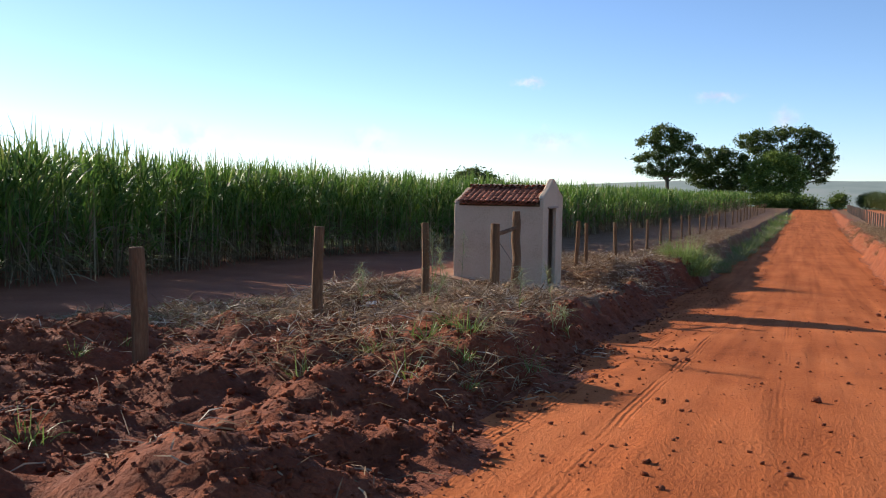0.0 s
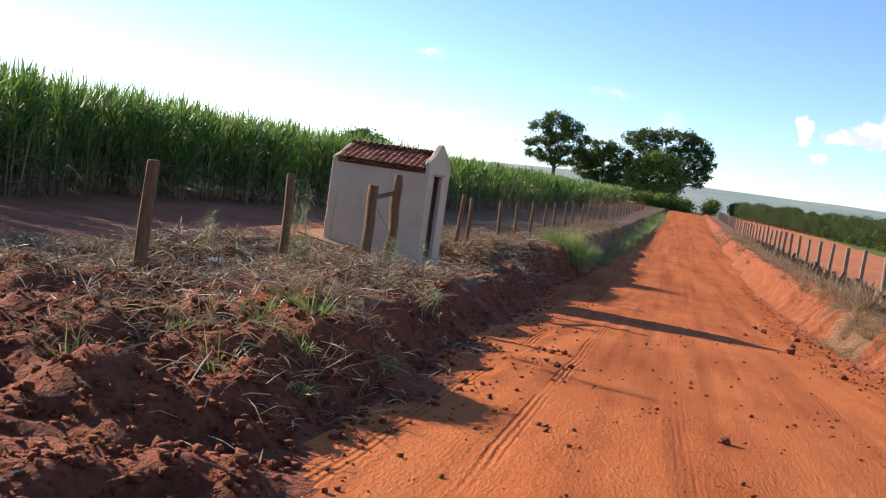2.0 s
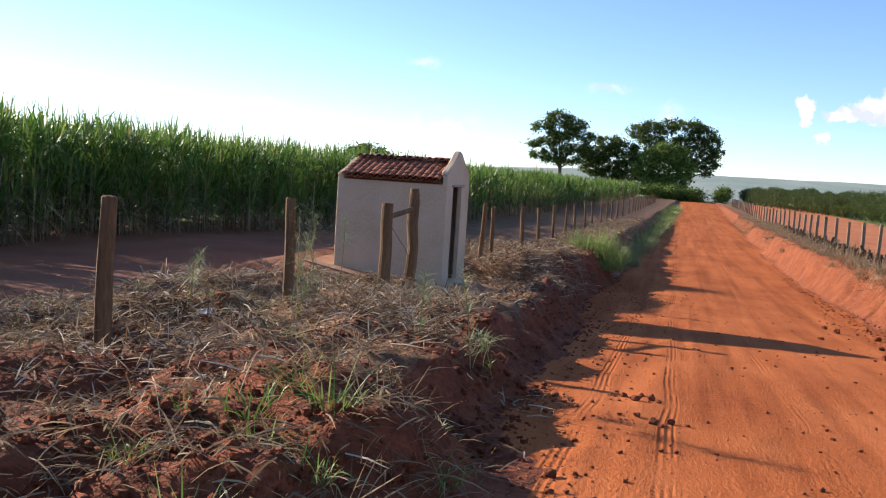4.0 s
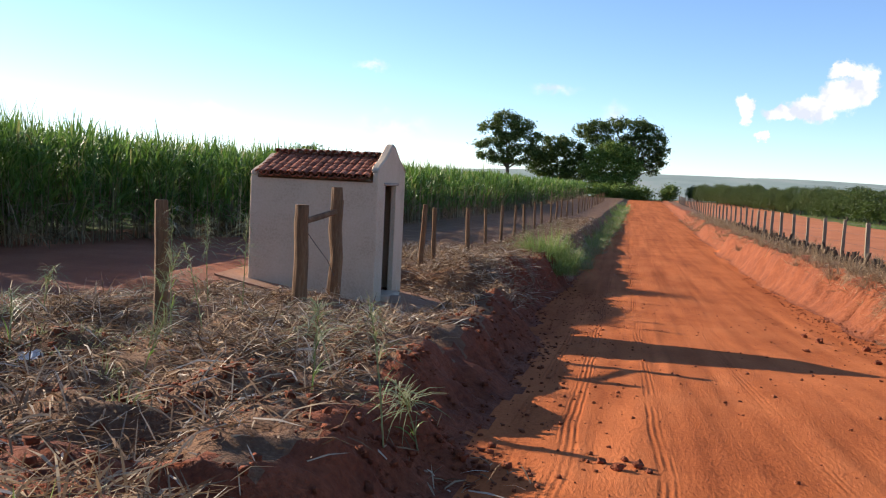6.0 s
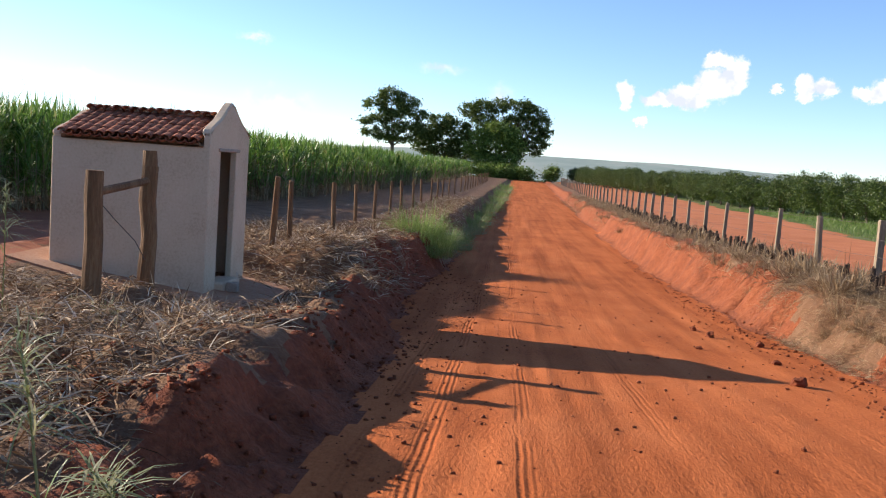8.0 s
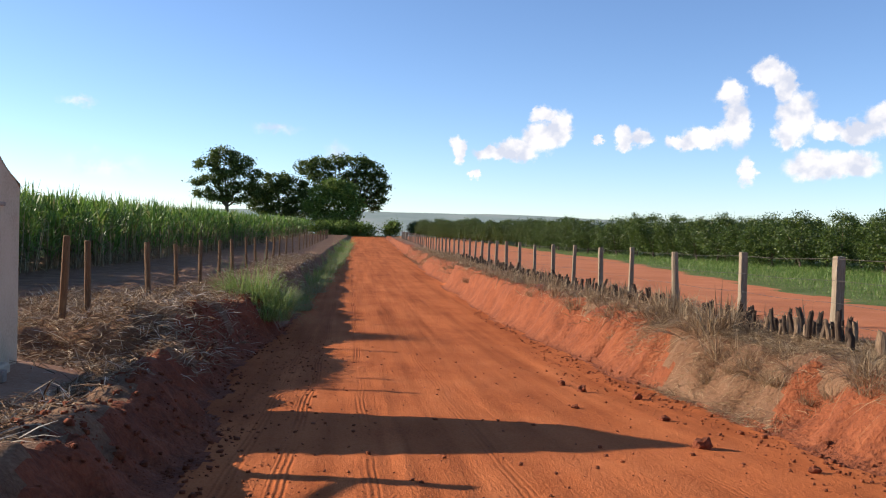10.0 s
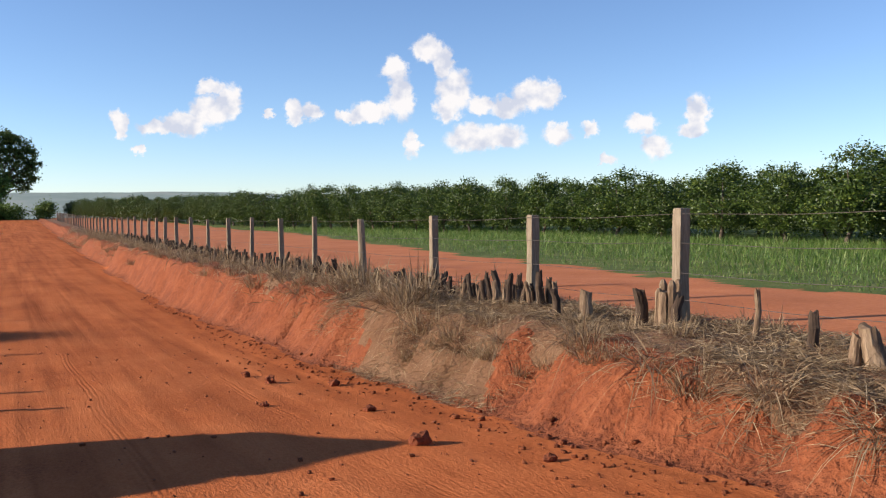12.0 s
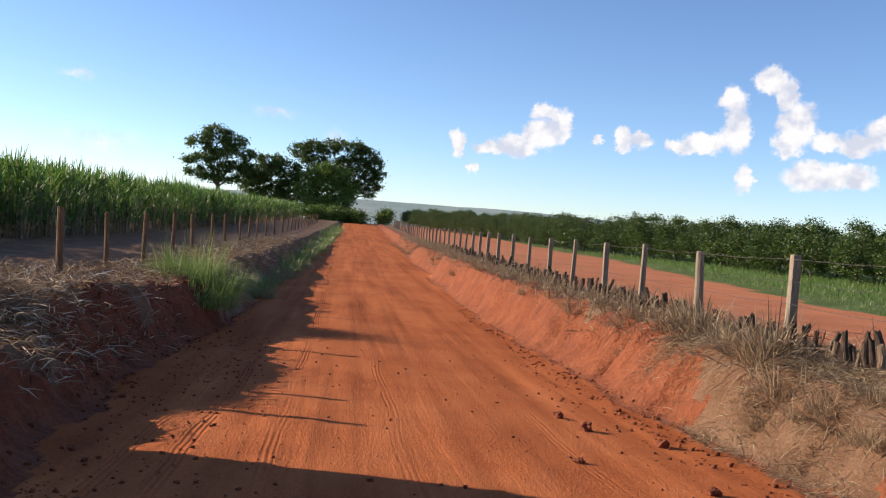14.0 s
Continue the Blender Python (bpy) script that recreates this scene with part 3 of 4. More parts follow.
M_RIDGE = surface("mortar_washed_clay", [(0.3, (0.22, 0.11, 0.075)), (0.5, (0.42, 0.28, 0.20)), (0.7, (0.52, 0.40, 0.31))], 5, 30, 0.9, 0.5, 0.01)


def build_chapel():
    chapel = empty("roadside_chapel", pose(CH_X1, CH_Y0, -0.5))
    inv = pose(-CH_X1, -CH_Y0, 0.5)
    tagged(chapel, "small limewashed roadside chapel with a clay tile roof and open doorway", "chapel")

    def put(name, bm, mat, label="", rim=0.012):
        bmesh.ops.bevel(bm, geom=[e for e in bm.edges if e.calc_face_angle(0) > 0.9], offset=rim, segments=1, affect="EDGES")
        bmesh.ops.transform(bm, matrix=inv, verts=bm.verts)
        return part(name, from_bm(name, bm, mat), chapel, label)

    t = 0.16
    front = [(CH_Y0, -0.85)] + gable_curve(CH_SHOULDER, CH_PEAK) + [(CH_Y1, -0.85), (DOOR_Y1, -0.85), (DOOR_Y1, DOOR_TOP), (DOOR_Y0, DOOR_TOP), (DOOR_Y0, -0.85)]
    put("front_wall", extruded(front, "x", CH_X1 - 0.11, CH_X1), M_LIME, "limewashed front wall with a swept gable")
    back = [(CH_Y0 + 0.01, -0.7)] + [(y * 0.98 + MID * 0.02, z) for y, z in gable_curve(CH_EAVE + 0.02, CH_PEAK - 0.29)] + [(CH_Y1 - 0.01, -0.7)]
    put("back_wall", extruded(back, "x", CH_X0, CH_X0 + t), M_LIME)
    for name, y0, y1 in (("side_wall", CH_Y0 - 0.006, CH_Y0 + t), ("side_wall", CH_Y1 - t, CH_Y1 + 0.006)):
        put(name, box_bm(CH_X0 - 0.006, y0, -0.85, CH_X1 - 0.004, y1, CH_EAVE - 0.02), M_LIME)
    put("lintel", box_bm(CH_X1 - 0.10, DOOR_Y0 - 0.12, DOOR_TOP, CH_X1 + 0.035, DOOR_Y1 + 0.10, DOOR_TOP + 0.055), M_LINTEL, "stained door lintel")
    put("threshold", box_bm(CH_X1 - 0.24, DOOR_Y0 - 0.001, -0.8, CH_X1 + 0.16, DOOR_Y1 + 0.02, SILL), M_LIME, "worn plastered threshold", 0.03)
    put("inner_floor", box_bm(CH_X0 + t, CH_Y0 + t, -0.8, CH_X1 - 0.25, CH_Y1 - t, SILL - 0.02), M_SLAB)
    brick = box_bm(CH_X1 + 0.17, DOOR_Y0 + 0.02, slab_top(CH_X1) - 0.03, CH_X1 + 0.36, DOOR_Y0 + 0.16, slab_top(CH_X1) + 0.12)
    put("hollow_block", brick, M_LINTEL, "hollow block beside the threshold", 0.008)
    # coping that rides on the two gables
    for name, x0, x1, sh, pk in (("front_coping", CH_X1 - 0.15, CH_X1 + 0.012, CH_SHOULDER, CH_PEAK), ("back_coping", CH_X0 - 0.02, CH_X0 + 0.13, CH_EAVE + 0.03, CH_PEAK - 0.27)):
        line = gable_curve(sh, pk)
        top = [(y, z + 0.022) for y, z in line]
        low = [(y, z - 0.05) for y, z in line]
        put(name, extruded(low + top[::-1], "x", x0, x1), M_LIME, "rounded plaster coping", 0.03)
    # eave boards
    for y0, y1 in ((CH_Y0 - 0.03, CH_Y0 + 0.02), (CH_Y1 - 0.02, CH_Y1 + 0.03)):
        put("eave_board", box_bm(CH_X0 + 0.14, y0, CH_EAVE - 0.04, CH_X1 - 0.16, y1, CH_EAVE + 0.03), M_POST)
    # tiles: covers and channels up each slope
    tile = barrel_tile()
    x0, x1 = CH_X0 + 0.19, CH_X1 - 0.23
    cols, rows = 15, 6
    ridge = CH_PEAK - 0.28
    for side in (1, -1):
        ye = CH_Y0 - 0.11 if side == 1 else CH_Y1 + 0.11
        rise, run = ridge - (CH_EAVE + 0.03), abs(MID - ye)
        pitch = math.degrees(math.atan2(rise, run))
        for c in range(cols):
            for r in range(rows):
                f = r / rows
                x = x0 + (x1 - x0) * c / (cols - 1) + random.uniform(-0.012, 0.012)
                y = ye + side * run * f
                z = CH_EAVE + 0.045 + rise * f + random.uniform(-0.006, 0.008) + 0.012
                turn = 0 if side == 1 else 180
                m = inv @ pose(x, y, z, 0, 0, turn) @ pose(0, 0, 0, pitch - 2.5, random.uniform(-3, 3), random.uniform(-2.5, 2.5))
                part("tile", tile, chapel, "", m)
                if c < cols - 1:
                    xc = x + (x1 - x0) / (cols - 1) / 2
                    part("tile", tile, chapel, "", inv @ pose(xc, y + side * 0.02, z + 0.02, 0, 0, turn) @ pose(0, 0, 0, pitch - 2.5, 180, 0))
        deck = bmesh.new()
        corners = [(CH_X0 + 0.2, ye + side * 0.08, CH_EAVE - 0.01), (CH_X1 - 0.11, ye + side * 0.08, CH_EAVE - 0.01), (CH_X1 - 0.11, MID, ridge - 0.04), (CH_X0 + 0.2, MID, ridge - 0.04)]
        lo = [deck.verts.new(p) for p in corners]
        hi = [deck.verts.new((p[0], p[1], p[2] - 0.03)) for p in corners]
        deck.faces.new(lo)
        deck.faces.new(hi[::-1])
        for k in range(4):
            deck.faces.new((lo[k], hi[k], hi[(k + 1) % 4], lo[(k + 1) % 4]))
        bmesh.ops.recalc_face_normals(deck, faces=deck.faces)
        bmesh.ops.transform(deck, matrix=inv, verts=deck.verts)
        part("roof_deck", from_bm("roof_deck", deck, M_POST), chapel)
    ridge_me = tile.copy()
    ridge_me.materials.clear()
    ridge_me.materials.append(M_RIDGE)
    n = 6
    step = (x1 - x0 + 0.1) / n
    for i in range(n):
        m = inv @ pose(x0 - 0.04 + step * i, MID, ridge + 0.045 + 0.012 * (i % 2), 0, -2 + random.uniform(-2, 2), -90) @ Matrix.Diagonal((1.35, 1.1, 1.35, 1))
        part("ridge_tile", ridge_me, chapel, "mortar-washed clay ridge tile", m)
    return chapel


def build_apron():
    bm = bmesh.new()
    pts = [(-8.75, 22.15), (-4.66, 21.15), (-4.66, 24.6), (-8.8, 25.0)]
    cut = []
    for (ax, ay), (bx, by) in zip(pts, pts[1:] + pts[:1]):
        for k in range(6):
            f = k / 6
            cut.append((ax + (bx - ax) * f + random.uniform(-0.03, 0.03), ay + (by - ay) * f + random.uniform(-0.03, 0.03)))
    hi = [bm.verts.new((x, y, slab_top(x))) for x, y in cut]
    lo = [bm.verts.new((x, y, slab_top(x) - 0.16)) for x, y in cut]
    bm.faces.new(hi)
    for k in range(len(cut)):
        j = (k + 1) % len(cut)
        bm.faces.new((hi[k], lo[k], lo[j], hi[j]))
    bmesh.ops.recalc_face_normals(bm, faces=bm.faces)
    tagged(new("cement_apron", from_bm("cement_apron", bm, M_SLAB)), "cement apron stained with red earth round the chapel", "paving", "", "structure")


build_chapel()
build_apron()


# ---- fences ----
def post_mesh(name, height, r, square, mat, seed, lean=0.0, sides=10):
    rnd = random.Random(seed)
    pts, rad = [], []
    bend_x, bend_y = rnd.uniform(-0.02, 0.02), rnd.uniform(-0.02, 0.02)
    for i in range(8):
        f = i / 7
        z = -0.45 + (height + 0.45) * f
        pts.append((bend_x * math.sin(f * 3) + lean * f, bend_y * math.sin(f * 4), z))
        rad.append(r * (1.08 - 0.12 * f + rnd.uniform(-0.04, 0.04)))
    pts.append((pts[-1][0], pts[-1][1], height + 0.012))
    rad.append(rad[-1] * 0.82)
    return from_bm(name, tube(pts, rad, sides, square, 0.035, seed), mat, False)


left_posts = [post_mesh("fence_post", 1.5, r, 0.0, M_POST, 20 + k) for k, r in enumerate((0.062, 0.055, 0.068, 0.058))]
right_posts = [post_mesh("fence_post", 1.4, r, q, M_POST_R, 40 + k, 0, s) for k, (r, q, s) in enumerate(((0.075, 0.9, 12), (0.068, 0.8, 12), (0.085, 0.1, 10), (0.062, 0.6, 12)))]


def stand(me, x, y, label, group, tilt=(0, 0), turn=0.0, tall=1.0, wide=1.0):
    ob = new(me.name, me)
    ob.matrix_basis = pose(x, y, land_at(x, y), tilt[0], tilt[1], turn) @ Matrix.Diagonal((wide, wide, tall, 1))
    return tagged(ob, label, "fence post", group)


NEAR_LEFT = [(-5.66, 6.88, 1.53, 1.0, -1), (-5.9, 11.02, 1.60, 1.05, 0.5), (-5.87, 14.96, 1.54, 0.8, 2.0)]
for k, (x, y, top, wide, lean) in enumerate(NEAR_LEFT):
    tall = (top - land_at(x, y)) / 1.5
    stand(left_posts[k % 4], x, y, "rough brown timber fence post standing in straw", "left fence posts", (random.uniform(-1, 1), lean), 40 * k, tall, wide * 1.35)
LEFT_Y = [26.95, 28.6, 33.6, 37.1, 41.1, 45.2, 49.1, 54.1, 58.1, 63.2, 67.2, 71.8, 77.4, 84.1, 92.0] + [92 + 5.5 * k for k in range(1, 14)]
LEFT_LEAN = [3.5, -2.5, 2.5, 1.5, 0, 2, -1, 3, 4, 1, 2, -1, 2, 3, 0]
for k, y in enumerate(LEFT_Y):
    stand(left_posts[(k * 3) % 4], -5.82 + float(bend(np.array(y))) * 0.6, y, "slim brown timber fence post leaning a little", "left fence posts", (random.uniform(-1.5, 1.5), LEFT_LEAN[k % 15]), 70 * k, random.uniform(0.94, 1.05))
RIGHT_Y = [11.2, 14.6, 18.0, 21.45, 24.82, 28.25, 31.98, 35.35, 38.35, 41.75, 45.0, 48.5, 52.0, 55.7, 59.1, 62.2, 65.2, 68.5, 71.6] + [71.6 + 3.6 * k for k in range(1, 32)]
for k, y in enumerate(RIGHT_Y):
    v = [1, 3, 1, 0, 0, 1, 2, 3, 1, 3][k % 10]
    stand(right_posts[v], 6.9 + float(bend(np.array(y))), y, "weathered grey round fence post" if v == 2 else "weathered grey squared fence post", "right fence posts", (random.uniform(-1, 1), random.uniform(-1, 1)), random.choice((0, 90, 180)), random.uniform(0.96, 1.03))


def wire(name, points, r, label):
    cu = bpy.data.curves.new(name, "CURVE")
    cu.dimensions, cu.bevel_depth, cu.bevel_resolution = "3D", r, 1
    sp = cu.splines.new("POLY")
    sp.points.add(len(points) - 1)
    for p, c in zip(sp.points, points):
        p.co = (*c, 1)
    cu.materials.append(M_WIRE)
    return tagged(new(name, cu), label, "fence wire", "fence wires")


for h in (1.33, 0.98, 0.62, 0.3):
    pts = []
    for a, b in zip(RIGHT_Y[:24], RIGHT_Y[1:25]):
        for f in (0, 0.5):
            y = a + (b - a) * f
            pts.append((6.83 + float(bend(np.array(y))), y, land_at(6.9, a) * (1 - f) + land_at(6.9, b) * f + h - (0.03 if f else 0)))
    wire("fence_wire", pts, 0.0038, "sagging strand of plain fence wire")


def build_brace():
    """Two stout posts, a rail between them and a slack tie."""
    x, y = -5.84, 19.05
    z = land_at(x, y)
    brace = empty("fence_brace", pose(x, y, z))
    tagged(brace, "two stout timber strainer posts joined by a rail and slack wire", "fence brace")
    g1 = tube([(0.02, 0, -0.5), (0, 0, 0.2), (0.015, 0, 0.8), (-0.005, 0, 1.3), (0.0, 0, 1.60)], [0.115, 0.112, 0.105, 0.108, 0.10], 12, 0, 0.04, 3)
    part("post", from_bm("post", g1, M_POST), brace)
    g2 = tube([(0.05, 1.48, -0.6), (0.05, 1.48, 0.2), (0.085, 1.48, 0.7), (0.035, 1.48, 1.2), (0.06, 1.48, 1.66)], [0.125, 0.118, 0.105, 0.115, 0.105], 12, 0, 0.05, 5)
    part("post", from_bm("post", g2, M_POST), brace)
    cap = tube([(0.055, 1.48, 1.56), (0.05, 1.48, 1.70), (0.045, 1.48, 1.86)], [0.095, 0.098, 0.09], 12, 0, 0.04, 6)
    part("post_extension", from_bm("post_extension", cap, M_POST), brace)
    rail = tube([(0.0, 0.02, 1.34), (0.02, 0.8, 1.40), (0.05, 1.46, 1.46)], [0.05, 0.052, 0.048], 8, 0.5, 0.04, 7)
    part("rail", from_bm("rail", rail, M_POST), brace)
    tie = tube([(0.02, 0.06, 1.25), (0.05, 0.5, 0.98), (0.07, 1.05, 0.68), (0.08, 1.42, 0.36)], [0.006] * 4, 6)
    part("tie_wire", from_bm("tie_wire", tie, M_WIRE), brace)


build_brace()


# ---- sugar cane ----
def cane_edge(y):
    return np.interp(y, [-30, 5, 12, 17.5, 25, 31, 36, 55, 85, 140, 240], [-13.2, -13.2, -14.0, -15.7, -16.7, -15.6, -14.6, -12.8, -11.9, -11.0, -9.5])


def build_cane():
    # last set: coarse unseen cane deeper in, added to block the low sun
    sets = [(-6, 48, 0.0, 7.0, 3.1, 38, 1.0), (48, 110, 0.0, 6.0, 1.5, 24, 1.5), (110, 222, 0.0, 5.0, 0.9, 16, 2.4), (-6, 130, 4.5, 20.0, 0.8, 22, 3.4)]
    green, dry = [], []
    for y0, y1, shy, deep, dens, leaves, fat in sets:
        n = int((y1 - y0) * (deep - shy) * dens)
        py = rng.uniform(y0, y1, n)
        depth = shy + (deep - shy) * rng.uniform(0, 1, n) ** 1.5
        px = cane_edge(py) + 0.5 * fbm(py * 0.4, py * 0, 71, 3) - depth
        pz = land(px, py)
        tall = (2.78 + 0.30 * fbm(px * 0.25, py * 0.12, 73, 3) + rng.normal(0, 0.12, n))
        k = leaves
        rep = lambda a: np.repeat(a, k)
        f = rng.uniform(0.10, 1, n * k) ** 0.8
        base = np.stack([rep(px) + rng.normal(0, 0.10, n * k), rep(py) + rng.normal(0, 0.10, n * k), rep(pz) + rep(tall) * f], 1)
        yaw = rng.uniform(0, 2 * math.pi, n * k)
        elev = np.radians(rng.normal(66, 10, n * k) + 10 * (f - 0.6))
        length = rng.uniform(0.75, 1.35, n * k) * (1.05 - 0.2 * f)
        droop = np.clip(rng.normal(0.42, 0.22, n * k), 0.0, 1.1)
        green.append(ribbons(base, yaw, np.minimum(elev, 1.52), length, rng.uniform(0.035, 0.06, n * k) * fat, droop, 5 if fat < 1.2 else 4, rng.uniform(-0.6, 0.6, n * k)))
        shoots = int(n * 2.2)
        sel = rng.integers(0, n, shoots)
        base = np.stack([px[sel] + rng.normal(0, 0.1, shoots), py[sel] + rng.normal(0, 0.1, shoots), pz[sel] + tall[sel] * 0.96], 1)
        green.append(ribbons(base, rng.uniform(0, 6.28, shoots), np.radians(rng.uniform(66, 88, shoots)), rng.uniform(0.75, 1.35, shoots), rng.uniform(0.025, 0.042, shoots) * fat, rng.uniform(0, 0.25, shoots), 3))
        front = np.flatnonzero(depth < 2.2)
        if not len(front):
            continue
        kd = 12 if fat < 1.2 else 5
        rep = lambda a: np.repeat(a[front], kd)
        m = len(front) * kd
        base = np.stack([rep(px) + rng.normal(0, 0.14, m), rep(py) + rng.normal(0, 0.14, m), rep(pz) + rng.uniform(0.1, 1.25, m)], 1)
        dry.append(ribbons(base, rng.uniform(0, 6.28, m), np.radians(rng.uniform(-30, 55, m)), rng.uniform(0.4, 0.95, m), rng.uniform(0.018, 0.035, m) * fat, rng.uniform(0.3, 0.95, m), 4, rng.uniform(-0.8, 0.8, m)))
        st = len(front) * 3
        rep = lambda a: np.repeat(a[front], 3)
        base = np.stack([rep(px) + rng.normal(0, 0.12, st), rep(py) + rng.normal(0, 0.12, st), rep(pz) - 0.05], 1)
        dry.append(ribbons(base, rng.uniform(0, 6.28, st), np.radians(rng.uniform(78, 90, st)), rep(tall) * 0.85, np.full(st, 0.035) * fat, np.zeros(st), 2))
    tagged(new("cane_field", mesh_np("cane_field", *join(*green), M_CANE, True)), "dense tall green sugar cane with feathery leaf tips", "sugar cane", "", "stuff")
    tagged(new("dry_cane_leaves", mesh_np("dry_cane_leaves", *join(*dry), M_CANE_DRY, True)), "dry hanging leaves and stalks at the foot of the cane", "sugar cane", "", "stuff")


build_cane()


# ---- trees ----
def crown_mesh(name, blobs, clumps, per, clump_r, leaf, mat, seed, hollow=0.55):
    """Leaves in many clumps over the shells of some overlapping blobs (centre, radii)."""
    r = np.random.default_rng(seed)
    weight = np.array([b[3] * b[4] + b[4] * b[5] + b[3] * b[5] for b in blobs])
    pts = []
    for b, share in zip(blobs, weight / weight.sum()):
        k = max(6, int(clumps * share))
        d = r.normal(size=(k, 3))
        d /= np.linalg.norm(d, axis=1)[:, None]
        rad = r.uniform(hollow, 1.05, k)[:, None]
        pts.append(np.array(b[:3]) + d * rad * np.array(b[3:6]))
    c = np.concatenate(pts)
    size = clump_r * r.uniform(0.5, 1.35, len(c))
    rep = np.repeat(np.arange(len(c)), per)
    off = r.normal(size=(len(rep), 3)) * np.array([0.55, 0.55, 0.38])
    v, q = leaf_quads(c[rep] + off * size[rep][:, None], leaf, r, 0.35)
    return mesh_np(name, v, q, mat)


def limbs_bm(root, height, r, tips, seed):
    bm = tube([root, (root[0] + 0.15, root[1], root[2] + height * 0.5), (root[0], root[1], root[2] + height)], [r * 1.25, r, r * 0.8], 9, 0, 0.06, seed)
    me = bpy.data.meshes.new("tmp")
    for k, tip in enumerate(tips):
        top = Vector((root[0], root[1], root[2] + height * (0.75 + 0.05 * (k % 5))))
        tip = Vector(tip)
        mid = top.lerp(tip, 0.5) + Vector((0, 0, 0.1 * (tip - top).length))
        limb = tube([top, mid, tip], [r * 0.5, r * 0.32, r * 0.1], 6, 0, 0.06, seed + k)
        limb.to_mesh(me)
        limb.free()
        bm.from_mesh(me)
    bpy.data.meshes.remove(me)
    return bm


def big_tree(x, y, trunk_h, trunk_r, blobs, clumps, label, seed, leaf=0.34, mat=None):
    z = land_at(x, y)
    tree = empty("tree", pose(x, y, z))
    tagged(tree, label, "tree", "trees beside the road")
    tips = [(b[0], b[1], b[2]) for b in blobs]
    part("trunk", from_bm("trunk", limbs_bm((0, 0, -0.4), trunk_h, trunk_r, tips, seed), M_BARK, True), tree)
    part("crown", crown_mesh("crown", blobs, clumps, 46, 1.15, leaf, mat or M_TREE, seed), tree)
    return tree


M_TREE_LIT = blades("light_broad_leaf", [(0.0, (0.075, 0.12, 0.022)), (0.6, (0.14, 0.21, 0.04)), (1.0, (0.22, 0.29, 0.06))], 0.3, 0.55, 0.25)
big_tree(-31.0, 232, 8.5, 0.5, [(-1.0, 0, 18.4, 4.0, 3.6, 1.7), (3.2, 0.5, 16.9, 3.4, 3.2, 1.7), (-4.8, 0, 16.0, 2.8, 2.8, 1.3), (6.3, 0, 14.2, 2.0, 2.2, 1.5), (0.5, 0, 14.3, 4.4, 3.6, 1.4), (-6.4, 0, 11.9, 2.1, 2.2, 1.0), (-3.0, 0, 12.9, 2.8, 2.8, 1.2), (4.6, 0, 11.5, 3.0, 2.8, 1.3), (-5.3, 0, 9.4, 2.7, 2.4, 1.0), (0.2, 0, 10.5, 3.4, 2.8, 1.2), (5.9, 0, 9.0, 2.2, 2.2, 1.1), (-2.2, 0, 8.3, 2.8, 2.4, 0.9), (2.6, 0, 7.8, 2.4, 2.2, 0.8)], 360, "tall dark spreading tree with an open layered crown", 101, 0.30)
big_tree(-18.4, 236, 5.0, 0.4, [(-4.6, 0, 10.2, 3.6, 3.3, 2.0), (-1.0, 0, 13.2, 3.6, 3.4, 1.9), (3.0, 0, 12.0, 3.8, 3.4, 2.2), (5.6, 0, 9.0, 3.6, 3.4, 2.6), (-0.6, 0, 9.0, 4.4, 3.4, 2.4), (-5.2, 0, 6.4, 3.0, 2.8, 2.0), (0.0, 0, 5.2, 4.2, 3.0, 2.0), (4.8, 0, 5.0, 3.6, 3.0, 2.2)], 420, "broad dark green tree in the roadside clump", 102, 0.30)
big_tree(0.0, 234, 6.5, 0.6, [(-12.6, 0, 16.6, 2.8, 3, 1.5), (-9.4, 0, 17.4, 3.4, 3.4, 1.7), (-5.0, 0, 17.9, 3.4, 3.6, 1.9), (-8.4, 0, 14.2, 4.2, 3.8, 2.0), (0.2, 0, 18.2, 3.6, 3.6, 1.8), (3.2, 0, 16.6, 3.2, 3.4, 2.0), (5.6, 0, 14.6, 2.6, 3.0, 1.7), (7.0, 0, 12.2, 1.8, 2.2, 1.6), (5.2, 0, 11.2, 2.6, 2.8, 1.8), (6.4, 0, 9.0, 1.6, 1.8, 1.2), (5.0, 0, 7.2, 1.7, 1.8, 1.1), (0, 1, 14.0, 4.8, 4, 2.6), (-4.0, 1, 11.4, 5, 4, 2.6), (2.4, 1, 9.2, 3.4, 3, 2.2)], 470, "largest dark tree overhanging the road", 103, 0.30)
big_tree(-4.7, 226, 3.5, 0.4, [(-0.6, 0, 11.6, 3.0, 3.0, 1.7), (-3.6, 0, 10.0, 2.8, 2.8, 1.8), (2.8, 0, 10.2, 2.8, 2.8, 1.8), (-5.0, 0, 7.0, 2.8, 2.8, 2.2), (0.0, -0.6, 8.0, 4.0, 3.2, 2.4), (4.4, 0, 7.0, 2.8, 2.8, 2.2), (-3.0, -0.6, 4.4, 3.6, 3.0, 2.2), (2.6, -0.6, 4.2, 3.6, 3.0, 2.1), (0.0, 0, 2.2, 4.0, 3.0, 1.8)], 460, "lighter green leafy tree at the road's edge", 104, 0.28, M_TREE_LIT)
big_tree(8.6, 214, 1.2, 0.12, [(0, 0, 1.6, 1.5, 1.4, 1.2), (0.6, 0, 2.6, 0.9, 0.9, 0.8), (-0.8, 0, 1.0, 1.0, 1.0, 0.8)], 60, "small bright green shrub beside the road", 131, 0.24, M_TREE_LIT)
